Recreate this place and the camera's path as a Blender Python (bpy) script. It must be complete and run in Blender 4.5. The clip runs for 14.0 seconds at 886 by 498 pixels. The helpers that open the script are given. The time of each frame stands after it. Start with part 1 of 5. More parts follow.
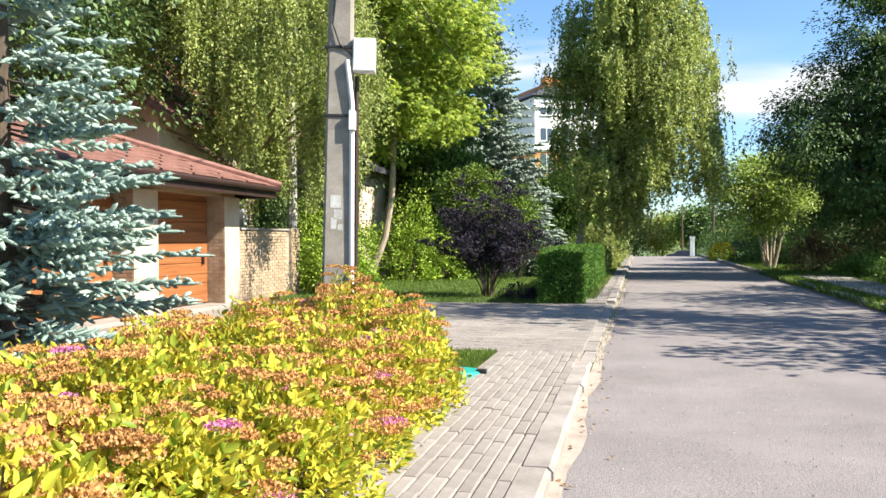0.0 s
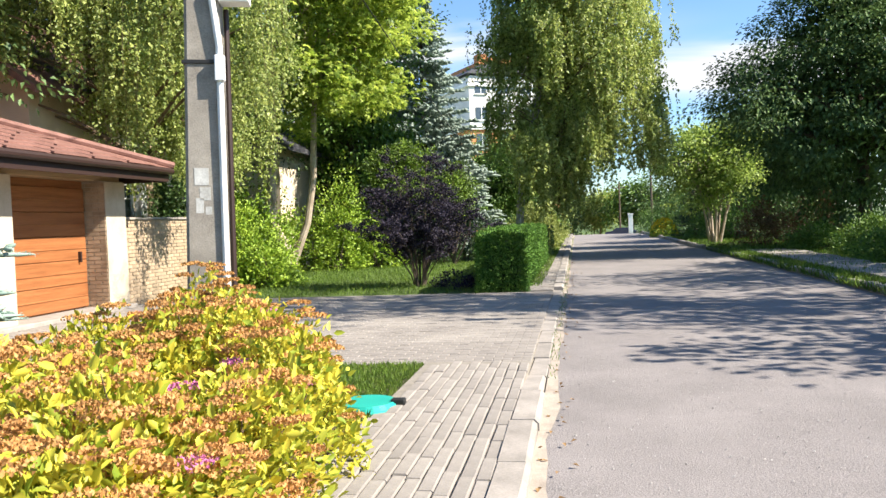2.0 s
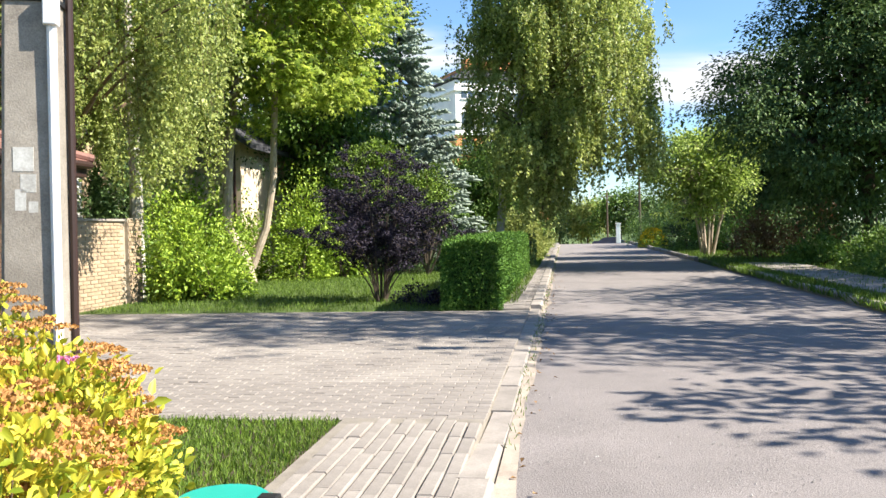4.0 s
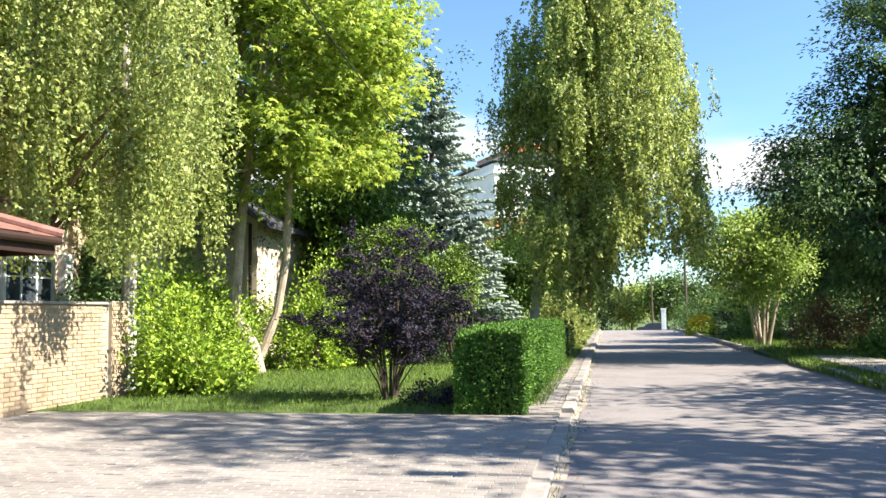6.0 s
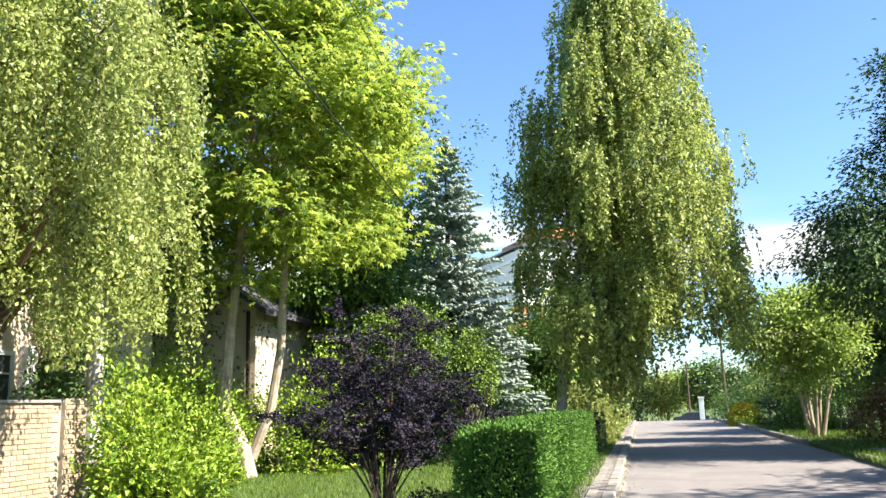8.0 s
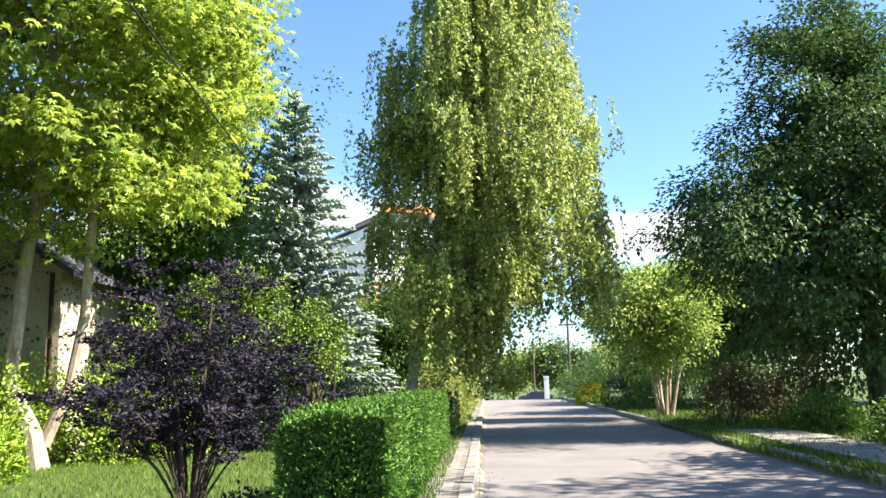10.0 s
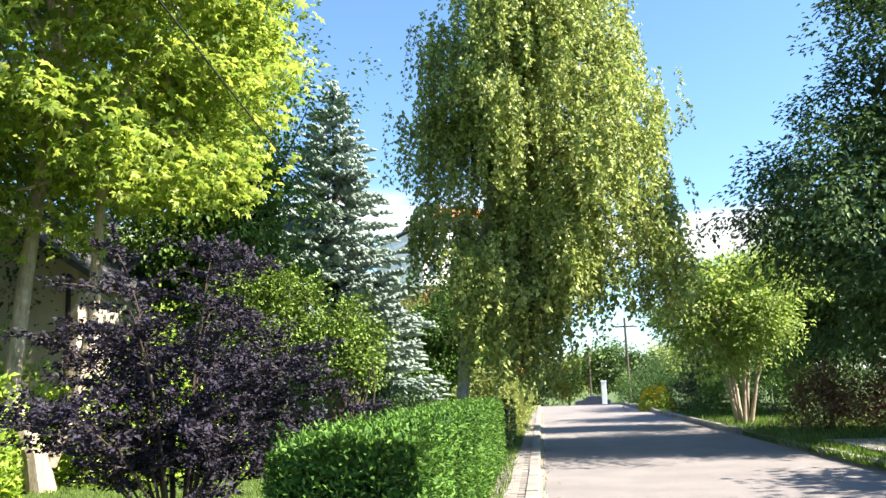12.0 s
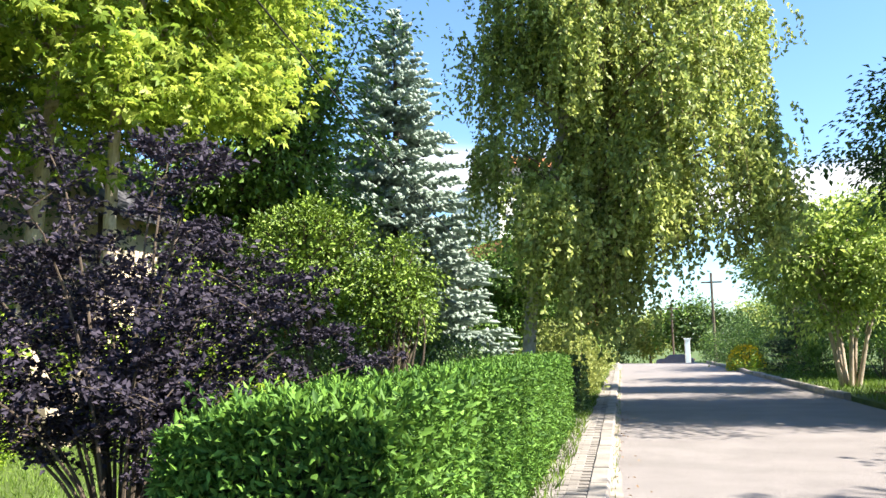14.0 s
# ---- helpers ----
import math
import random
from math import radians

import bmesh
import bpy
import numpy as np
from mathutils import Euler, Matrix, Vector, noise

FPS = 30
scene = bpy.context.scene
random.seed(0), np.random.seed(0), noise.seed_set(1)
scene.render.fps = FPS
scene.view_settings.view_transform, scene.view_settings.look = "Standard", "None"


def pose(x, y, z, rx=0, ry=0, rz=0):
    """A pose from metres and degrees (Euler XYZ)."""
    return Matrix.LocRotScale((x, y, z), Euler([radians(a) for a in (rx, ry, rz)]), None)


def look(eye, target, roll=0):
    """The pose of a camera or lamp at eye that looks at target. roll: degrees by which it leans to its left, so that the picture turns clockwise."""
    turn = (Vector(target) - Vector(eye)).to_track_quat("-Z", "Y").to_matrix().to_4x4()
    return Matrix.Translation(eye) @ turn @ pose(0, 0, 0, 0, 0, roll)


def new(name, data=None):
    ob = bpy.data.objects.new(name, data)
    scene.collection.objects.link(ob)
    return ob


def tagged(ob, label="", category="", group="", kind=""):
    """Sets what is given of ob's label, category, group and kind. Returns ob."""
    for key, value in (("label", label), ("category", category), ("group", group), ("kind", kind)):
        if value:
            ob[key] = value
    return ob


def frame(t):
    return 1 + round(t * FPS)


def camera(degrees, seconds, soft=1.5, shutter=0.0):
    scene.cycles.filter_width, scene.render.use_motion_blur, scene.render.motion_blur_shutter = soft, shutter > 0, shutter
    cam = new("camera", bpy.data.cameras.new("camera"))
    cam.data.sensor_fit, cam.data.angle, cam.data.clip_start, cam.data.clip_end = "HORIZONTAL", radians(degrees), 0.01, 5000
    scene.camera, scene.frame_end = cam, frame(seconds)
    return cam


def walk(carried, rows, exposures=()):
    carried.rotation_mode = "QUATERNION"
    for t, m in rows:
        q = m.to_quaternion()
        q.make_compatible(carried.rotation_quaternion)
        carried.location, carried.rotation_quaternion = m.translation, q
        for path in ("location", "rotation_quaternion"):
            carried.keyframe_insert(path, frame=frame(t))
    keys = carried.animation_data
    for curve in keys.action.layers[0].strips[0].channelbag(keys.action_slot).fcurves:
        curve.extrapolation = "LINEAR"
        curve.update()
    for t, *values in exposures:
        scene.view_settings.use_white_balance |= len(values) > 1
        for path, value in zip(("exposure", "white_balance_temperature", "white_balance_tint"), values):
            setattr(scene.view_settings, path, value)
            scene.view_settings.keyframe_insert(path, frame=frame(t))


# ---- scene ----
cam = camera(56.26, 14.0, soft=1.5, shutter=0.0)
ROWS = [
    (0, -0.202, 0.083, 1.524, 89.32, 0.41, 13.35),
    (0.5, -0.295, 0.698, 1.509, 88.12, 0.10, 13.61),
    (1, -0.371, 1.301, 1.498, 87.49, 1.14, 12.68),
    (1.5, -0.443, 1.908, 1.490, 87.29, 1.95, 11.00),
    (2, -0.436, 2.493, 1.495, 88.11, 2.21, 9.14),
    (2.5, -0.404, 3.064, 1.488, 88.70, 2.32, 7.81),
    (3, -0.379, 3.648, 1.473, 88.44, 2.18, 7.46),
    (5.5, -0.249, 6.277, 1.487, 90.97, 0.23, 10.30),
    (6, -0.220, 6.825, 1.526, 94.40, 0.95, 11.22),
    (6.5, -0.192, 7.377, 1.549, 97.15, 1.53, 13.18),
    (7, -0.186, 7.921, 1.548, 98.87, 1.55, 14.59),
    (7.5, -0.205, 8.462, 1.538, 99.70, 1.67, 15.63),
    (8, -0.233, 9.017, 1.534, 100.72, 1.85, 13.31),
    (8.5, -0.281, 9.580, 1.551, 101.45, 1.82, 7.92),
    (11, -0.626, 12.338, 1.520, 97.67, 1.60, 2.67),
    (11.5, -0.635, 12.893, 1.529, 98.56, 1.83, 4.88),
    (12, -0.644, 13.442, 1.547, 99.48, 2.26, 6.66),
    (12.5, -0.643, 13.987, 1.566, 100.12, 2.55, 8.11),
    (13, -0.627, 14.534, 1.555, 100.33, 2.48, 9.45),
    (13.5, -0.601, 15.094, 1.525, 99.02, 1.71, 11.02),
    (14, -0.564, 15.660, 1.494, 96.58, 1.24, 12.10),
]
walk(cam, [(t, pose(x, y, z, rx, ry, rz)) for t, x, y, z, rx, ry, rz in ROWS],
     exposures=[(0.0, 1.45), (3.2, 1.45), (6.0, 1.8), (8.7, 1.82), (11.0, 1.98), (14.0, 1.98)])

# ---- world, sun ----
SUN_AZ, SUN_EL = -7.0, 41.0          # degrees from +x towards +y; height
world = bpy.data.worlds.new("sky")
scene.world = world
world.use_nodes = True
wn = world.node_tree
sky = wn.nodes.new("ShaderNodeTexSky")
sky.sky_type, sky.sun_disc = "NISHITA", False
sky.sun_elevation, sky.sun_rotation = radians(SUN_EL), radians(90 - SUN_AZ)
sky.air_density, sky.dust_density, sky.ozone_density = 1.0, 0.3, 1.8
tint = wn.nodes.new("ShaderNodeMix")
tint.data_type, tint.blend_type = "RGBA", "MULTIPLY"
tint.inputs["Factor"].default_value, tint.inputs["B"].default_value = 1.0, (0.8, 0.98, 1.16, 1)
wn.links.new(sky.outputs[0], tint.inputs["A"])
wn.links.new(tint.outputs["Result"], wn.nodes["Background"].inputs[0])
wn.nodes["Background"].inputs[1].default_value = 0.074
sun = new("sun", bpy.data.lights.new("sun", "SUN"))
sun.data.energy, sun.data.angle, sun.data.color = 5.0, radians(0.53), (1.0, 0.92, 0.79)
to_sun = Vector((math.cos(radians(SUN_EL)) * math.cos(radians(SUN_AZ)), math.cos(radians(SUN_EL)) * math.sin(radians(SUN_AZ)), math.sin(radians(SUN_EL))))
sun.matrix_world = look(to_sun * 60, (0, 0, 0))


# ---- materials ----
def surface(name, dark, light, scale=6.0, fine=60.0, rough=0.85, bump=0.3, vary="", amount=0.25, metal=0.0, spec=0.4, bump_size=0.01, stretch=(1, 1, 1), broad_part=1.0, grain_part=0.55):
    """Two colours mixed by a broad and a fine noise, with relief; vary: '', 'object' or 'island' shifts the value piece by piece."""
    m = bpy.data.materials.new(name)
    m.use_nodes = True
    nt, p = m.node_tree, m.node_tree.nodes["Principled BSDF"]
    tc, mp = nt.nodes.new("ShaderNodeTexCoord"), nt.nodes.new("ShaderNodeMapping")
    mp.inputs["Scale"].default_value = stretch
    nt.links.new(tc.outputs["Object"], mp.inputs[0])
    broad, grain = nt.nodes.new("ShaderNodeTexNoise"), nt.nodes.new("ShaderNodeTexNoise")
    for n, s, d in ((broad, scale, 5), (grain, fine, 3)):
        n.inputs["Scale"].default_value, n.inputs["Detail"].default_value, n.inputs["Roughness"].default_value = s, d, 0.62
        nt.links.new(mp.outputs[0], n.inputs["Vector"])
    add = nt.nodes.new("ShaderNodeMath")
    add.operation = "MULTIPLY_ADD"
    nt.links.new(grain.outputs[0], add.inputs[0])
    add.inputs[1].default_value = grain_part
    part_of = nt.nodes.new("ShaderNodeMath")
    part_of.operation, part_of.inputs[1].default_value = "MULTIPLY", broad_part
    nt.links.new(broad.outputs[0], part_of.inputs[0])
    nt.links.new(part_of.outputs[0], add.inputs[2])
    middle = 0.5 * (broad_part + grain_part)
    ramp = nt.nodes.new("ShaderNodeValToRGB")
    ramp.color_ramp.elements[0].position, ramp.color_ramp.elements[1].position = middle - 0.225, min(1.0, middle + 0.245)
    ramp.color_ramp.elements[0].color, ramp.color_ramp.elements[1].color = (*dark, 1), (*light, 1)
    nt.links.new(add.outputs[0], ramp.inputs[0])
    out = ramp.outputs[0]
    if vary:
        rnd = nt.nodes.new("ShaderNodeObjectInfo" if vary == "object" else "ShaderNodeNewGeometry")
        mul = nt.nodes.new("ShaderNodeMath")
        mul.operation = "MULTIPLY_ADD"
        nt.links.new(rnd.outputs["Random" if vary == "object" else "Random Per Island"], mul.inputs[0])
        mul.inputs[1].default_value, mul.inputs[2].default_value = 2 * amount, 1 - amount
        hsv = nt.nodes.new("ShaderNodeHueSaturation")
        nt.links.new(mul.outputs[0], hsv.inputs["Value"])
        nt.links.new(out, hsv.inputs["Color"])
        out = hsv.outputs[0]
    nt.links.new(out, p.inputs["Base Color"])
    p.inputs["Roughness"].default_value, p.inputs["Metallic"].default_value, p.inputs["Specular IOR Level"].default_value = rough, metal, spec
    if bump:
        b = nt.nodes.new("ShaderNodeBump")
        b.inputs["Strength"].default_value, b.inputs["Distance"].default_value = bump, bump_size
        nt.links.new(add.outputs[0], b.inputs["Height"])
        nt.links.new(b.outputs[0], p.inputs["Normal"])
    return m


def leafy(name, dark, light, glow=0.35, rough=0.5, hue=0.0, spec=0.35):
    """Leaves: each one takes its own tone between two colours; part of the light passes through."""
    m = bpy.data.materials.new(name)
    m.use_nodes = True
    nt, p = m.node_tree, m.node_tree.nodes["Principled BSDF"]
    geo, ramp = nt.nodes.new("ShaderNodeNewGeometry"), nt.nodes.new("ShaderNodeValToRGB")
    ramp.color_ramp.elements[0].color, ramp.color_ramp.elements[1].color = (*dark, 1), (*light, 1)
    nt.links.new(geo.outputs["Random Per Island"], ramp.inputs[0])
    tc, no = nt.nodes.new("ShaderNodeTexCoord"), nt.nodes.new("ShaderNodeTexNoise")
    no.inputs["Scale"].default_value, no.inputs["Detail"].default_value = 1.3, 3
    nt.links.new(tc.outputs["Object"], no.inputs["Vector"])
    mul = nt.nodes.new("ShaderNodeMath")
    mul.operation, mul.inputs[1].default_value, mul.inputs[2].default_value = "MULTIPLY_ADD", 0.9, 0.55
    nt.links.new(no.outputs[0], mul.inputs[0])
    hsv = nt.nodes.new("ShaderNodeHueSaturation")
    nt.links.new(mul.outputs[0], hsv.inputs["Value"])
    nt.links.new(ramp.outputs[0], hsv.inputs["Color"])
    nt.links.new(hsv.outputs[0], p.inputs["Base Color"])
    p.inputs["Roughness"].default_value, p.inputs["Specular IOR Level"].default_value = rough, spec
    tr, mix = nt.nodes.new("ShaderNodeBsdfTranslucent"), nt.nodes.new("ShaderNodeMixShader")
    sat = nt.nodes.new("ShaderNodeHueSaturation")
    sat.inputs["Saturation"].default_value, sat.inputs["Value"].default_value, sat.inputs["Hue"].default_value = 1.02, 1.25, 0.492 + hue
    nt.links.new(hsv.outputs[0], sat.inputs["Color"])
    nt.links.new(sat.outputs[0], tr.inputs["Color"])
    mix.inputs[0].default_value = glow
    nt.links.new(p.outputs[0], mix.inputs[1])
    nt.links.new(tr.outputs[0], mix.inputs[2])
    nt.links.new(mix.outputs[0], nt.nodes["Material Output"].inputs["Surface"])
    return m


def plain(name, color, rough=0.5, metal=0.0, spec=0.5):
    return surface(name, tuple(c * 0.85 for c in color), color, 3.0, 40.0, rough, 0.08, metal=metal, spec=spec, bump_size=0.003)


ASPHALT = surface("asphalt", (0.125, 0.112, 0.108), (0.31, 0.28, 0.272), 0.9, 85.0, 0.92, 0.9, bump_size=0.012, broad_part=0.4, grain_part=0.9)
STONE = surface("gravel_stone", (0.2, 0.19, 0.18), (0.42, 0.4, 0.38), 4, 60, 0.9, 0.3, vary="island", amount=0.5)
CONCRETE = surface("kerb_concrete", (0.2, 0.18, 0.16), (0.33, 0.295, 0.265), 3.0, 70.0, 0.9, 0.4, vary="object", amount=0.12)
PAVER = surface("paver", (0.18, 0.16, 0.145), (0.31, 0.28, 0.25), 4.0, 90.0, 0.9, 0.4, vary="object", amount=0.1)
PAVER_FAR = surface("paver_joined", (0.18, 0.16, 0.145), (0.31, 0.28, 0.25), 0.8, 90.0, 0.9, 0.4, vary="island", amount=0.06)
SAND = surface("joint_sand", (0.17, 0.15, 0.125), (0.29, 0.26, 0.22), 5.0, 90.0, 0.95, 0.4)
SOIL = surface("soil", (0.05, 0.038, 0.025), (0.12, 0.09, 0.06), 5.0, 60.0, 0.95, 0.6, bump_size=0.03)
TURF = surface("turf", (0.035, 0.06, 0.012), (0.1, 0.15, 0.03), 1.2, 45.0, 0.9, 0.6, bump_size=0.03)
POLE = surface("pole_concrete", (0.17, 0.15, 0.128), (0.36, 0.325, 0.28), 2.5, 80.0, 0.9, 0.35)
WHITE = plain("white_paint", (0.8, 0.8, 0.8), 0.45)
PAPER = surface("torn_paper", (0.34, 0.33, 0.31), (0.6, 0.6, 0.58), 9, 60, 0.9, 0.1)
BROWN = plain("brown_metal", (0.032, 0.015, 0.012), 0.5)
ROOF_RED = surface("roof_tile", (0.13, 0.06, 0.047), (0.25, 0.125, 0.1), 3.0, 40.0, 0.75, 0.4, vary="object", amount=0.12)
ROOF_DARK = surface("roof_dark", (0.045, 0.045, 0.055), (0.1, 0.1, 0.115), 2.0, 30.0, 0.7, 0.3)
BRICK = surface("cream_brick", (0.27, 0.195, 0.125), (0.44, 0.34, 0.235), 4.0, 50.0, 0.85, 0.35, vary="object", amount=0.16)
BRICK_FAR = surface("cream_brick_joined", (0.27, 0.195, 0.125), (0.44, 0.34, 0.235), 4.0, 50.0, 0.85, 0.35, vary="island", amount=0.16)
MORTAR = surface("mortar", (0.3, 0.25, 0.19), (0.42, 0.36, 0.28), 5.0, 70.0, 0.95, 0.3)
PLASTER = surface("cream_plaster", (0.55, 0.45, 0.33), (0.68, 0.58, 0.45), 1.5, 60.0, 0.9, 0.25)
WOOD = surface("door_wood", (0.2, 0.07, 0.022), (0.36, 0.14, 0.05), 2.5, 22.0, 0.5, 0.25, stretch=(1, 0.25, 6))
SOFFIT = surface("soffit_wood", (0.3, 0.2, 0.11), (0.45, 0.33, 0.2), 2.5, 22.0, 0.7, 0.2, stretch=(1, 0.25, 6))
BARK_BIRCH = surface("birch_bark", (0.16, 0.14, 0.12), (0.68, 0.64, 0.58), 3.5, 12.0, 0.85, 0.5, stretch=(1, 1, 0.6))
BARK_PALE = surface("pale_bark", (0.22, 0.17, 0.12), (0.5, 0.42, 0.33), 5, 26, 0.9, 0.6, stretch=(1, 1, 0.4), bump_size=0.02)
BARK_DARK = surface("dark_bark", (0.05, 0.038, 0.028), (0.13, 0.1, 0.075), 6, 30, 0.95, 0.6, stretch=(1, 1, 0.35), bump_size=0.02)
TWIG = surface("twig", (0.1, 0.07, 0.045), (0.2, 0.14, 0.09), 6, 30, 0.9, 0.2)
TEAL = plain("teal_plastic", (0.02, 0.36, 0.3), 0.4)
RED_BRICK = surface("red_brick", (0.3, 0.1, 0.045), (0.46, 0.19, 0.09), 1.2, 14.0, 0.9, 0.3)
APT_WHITE = surface("apartment_plaster", (0.6, 0.58, 0.56), (0.78, 0.76, 0.74), 0.4, 9.0, 0.9, 0.1)
APT_ORANGE = surface("apartment_orange", (0.46, 0.17, 0.065), (0.6, 0.27, 0.12), 0.5, 9.0, 0.9, 0.1)
GLASS = surface("dark_glass", (0.03, 0.04, 0.05), (0.06, 0.075, 0.09), 2, 10, 0.08, 0.0, spec=0.8)
CAR_PAINT = surface("car_paint", (0.02, 0.03, 0.075), (0.035, 0.05, 0.11), 2, 10, 0.2, 0.0, spec=0.8)
RUBBER = plain("rubber", (0.02, 0.02, 0.02), 0.8)
WIRE = plain("black_cable", (0.012, 0.012, 0.012), 0.6)

LEAF_BIRCH = leafy("birch_leaf", (0.16, 0.22, 0.05), (0.46, 0.52, 0.16), 0.42, rough=0.45, spec=0.4)
LEAF_MAPLE = leafy("maple_leaf", (0.13, 0.22, 0.03), (0.44, 0.53, 0.1), 0.52)
LEAF_DARK = leafy("dark_leaf", (0.035, 0.075, 0.024), (0.15, 0.235, 0.075), 0.18, rough=0.55, spec=0.3)
LEAF_MID = leafy("mid_leaf", (0.05, 0.115, 0.017), (0.19, 0.31, 0.055), 0.24)
LEAF_LILAC = leafy("lilac_leaf", (0.12, 0.2, 0.035), (0.44, 0.55, 0.14), 0.42)
LEAF_HEDGE = leafy("hedge_leaf", (0.03, 0.085, 0.014), (0.15, 0.29, 0.045), 0.18, rough=0.6, spec=0.2)
LEAF_LIME = leafy("lime_leaf", (0.1, 0.19, 0.016), (0.37, 0.5, 0.06), 0.22)
LEAF_DOME = leafy("clipped_leaf", (0.03, 0.065, 0.01), (0.22, 0.33, 0.045), 0.12)
LEAF_PURPLE = leafy("purple_leaf", (0.013, 0.011, 0.018), (0.056, 0.047, 0.072), 0.1, rough=0.7, spec=0.2)
LEAF_SPIREA = leafy("spirea_leaf", (0.17, 0.25, 0.02), (0.76, 0.66, 0.08), 0.3)
FLOWER_RUST = leafy("rust_flower", (0.38, 0.185, 0.06), (0.6, 0.34, 0.14), 0.15, rough=0.95, hue=0.025, spec=0.1)
FLOWER_PINK = leafy("pink_flower", (0.5, 0.12, 0.3), (0.65, 0.25, 0.45), 0.2, rough=0.9)
FLOWER_YELLOW = leafy("yellow_flower", (0.6, 0.45, 0.02), (0.8, 0.62, 0.04), 0.3, rough=0.9)
LEAF_RED = leafy("bronze_leaf", (0.12, 0.055, 0.03), (0.24, 0.15, 0.08), 0.3)
NEEDLE_BLUE = leafy("blue_needle", (0.17, 0.25, 0.21), (0.39, 0.5, 0.44), 0.1, rough=0.6)
NEEDLE_SILVER = leafy("silver_needle", (0.18, 0.235, 0.195), (0.34, 0.41, 0.35), 0.1, rough=0.7)
NEEDLE_GREEN = leafy("green_needle", (0.02, 0.045, 0.018), (0.06, 0.1, 0.04), 0.12, rough=0.6)
GRASS = leafy("grass_blade", (0.06, 0.12, 0.015), (0.19, 0.29, 0.045), 0.28)
GRASS_DRY = leafy("tall_grass", (0.14, 0.19, 0.035), (0.36, 0.4, 0.12), 0.3)


# ---- mesh helpers ----
RNG = np.random.default_rng(7)


def mesh_of(name, verts, faces, material):
    me = bpy.data.meshes.new(name)
    me.from_pydata([tuple(v) for v in verts], [], [tuple(f) for f in faces])
    me.materials.append(material)
    me.update()
    return me


def part(name, data, material, parent=None, label=""):
    """Links a bmesh, (verts, faces) or a mesh as one object under a thing or a part."""
    if isinstance(data, bmesh.types.BMesh):
        me = bpy.data.meshes.new(name)
        data.to_mesh(me)
        data.free()
        me.materials.append(material)
    elif isinstance(data, tuple):
        me = mesh_of(name, data[0], data[1], material)
    else:
        me = data
    ob = new(name, me)
    if parent is not None:
        ob.parent = parent
    if label:
        ob["label"] = label
    return ob


def thing(name, label, category, at=(0, 0, 0), group="", kind=""):
    ob = new(name)
    ob.empty_display_size = 0.2
    ob.location = at
    return tagged(ob, label, category, group, kind)


def box(x0, x1, y0, y1, z0, z1, bevel=0.0, bm=None):
    own = bm if bm is not None else bmesh.new()
    made = bmesh.ops.create_cube(own, size=1.0, matrix=Matrix.Translation(((x0 + x1) / 2, (y0 + y1) / 2, (z0 + z1) / 2)) @ Matrix.Diagonal((x1 - x0, y1 - y0, z1 - z0, 1)))
    if bevel:
        edges = {e for v in made["verts"] for e in v.link_edges}
        bmesh.ops.bevel(own, geom=list(edges), offset=bevel, segments=2, affect="EDGES", profile=0.5)
    return own


def prism(profile, axis, a, b):
    """Extrudes a closed outline between a and b along axis 'x' or 'y'; the outline's points are (other, z)."""
    n = len(profile)
    put = (lambda u, w, s: (u, s, w)) if axis == "y" else (lambda u, w, s: (s, u, w))
    v = [put(u, w, a) for u, w in profile] + [put(u, w, b) for u, w in profile]
    f = [(i, (i + 1) % n, n + (i + 1) % n, n + i) for i in range(n)] + [tuple(range(n))[::-1], tuple(range(n, 2 * n))]
    bm = bmesh.new()
    vs = [bm.verts.new(p) for p in v]
    for q in f:
        bm.faces.new([vs[i] for i in q])
    bmesh.ops.recalc_face_normals(bm, faces=bm.faces[:])
    return bm


def tubes(paths, sides=7):
    """Round tapered limbs: each path is a list of (point, radius). Returns (verts, faces)."""
    V, Fc = [], []
    for path in paths:
        start = len(V)
        for i, (p, r) in enumerate(path):
            q0, q1 = Vector(path[max(i - 1, 0)][0]), Vector(path[min(i + 1, len(path) - 1)][0])
            d = (q1 - q0).normalized() if (q1 - q0).length else Vector((0, 0, 1))
            u = d.orthogonal().normalized()
            w = d.cross(u)
            for k in range(sides):
                a = 2 * math.pi * k / sides
                V.append(Vector(p) + float(r) * (math.cos(a) * u + math.sin(a) * w))
        for i in range(len(path) - 1):
            for k in range(sides):
                a, b = start + i * sides + k, start + i * sides + (k + 1) % sides
                Fc.append((a, b, b + sides, a + sides))
        Fc.append(tuple(start + k for k in range(sides))[::-1])
        Fc.append(tuple(start + (len(path) - 1) * sides + k for k in range(sides)))
    return V, Fc


def unit(a):
    return a / np.maximum(np.linalg.norm(a, axis=1, keepdims=True), 1e-9)


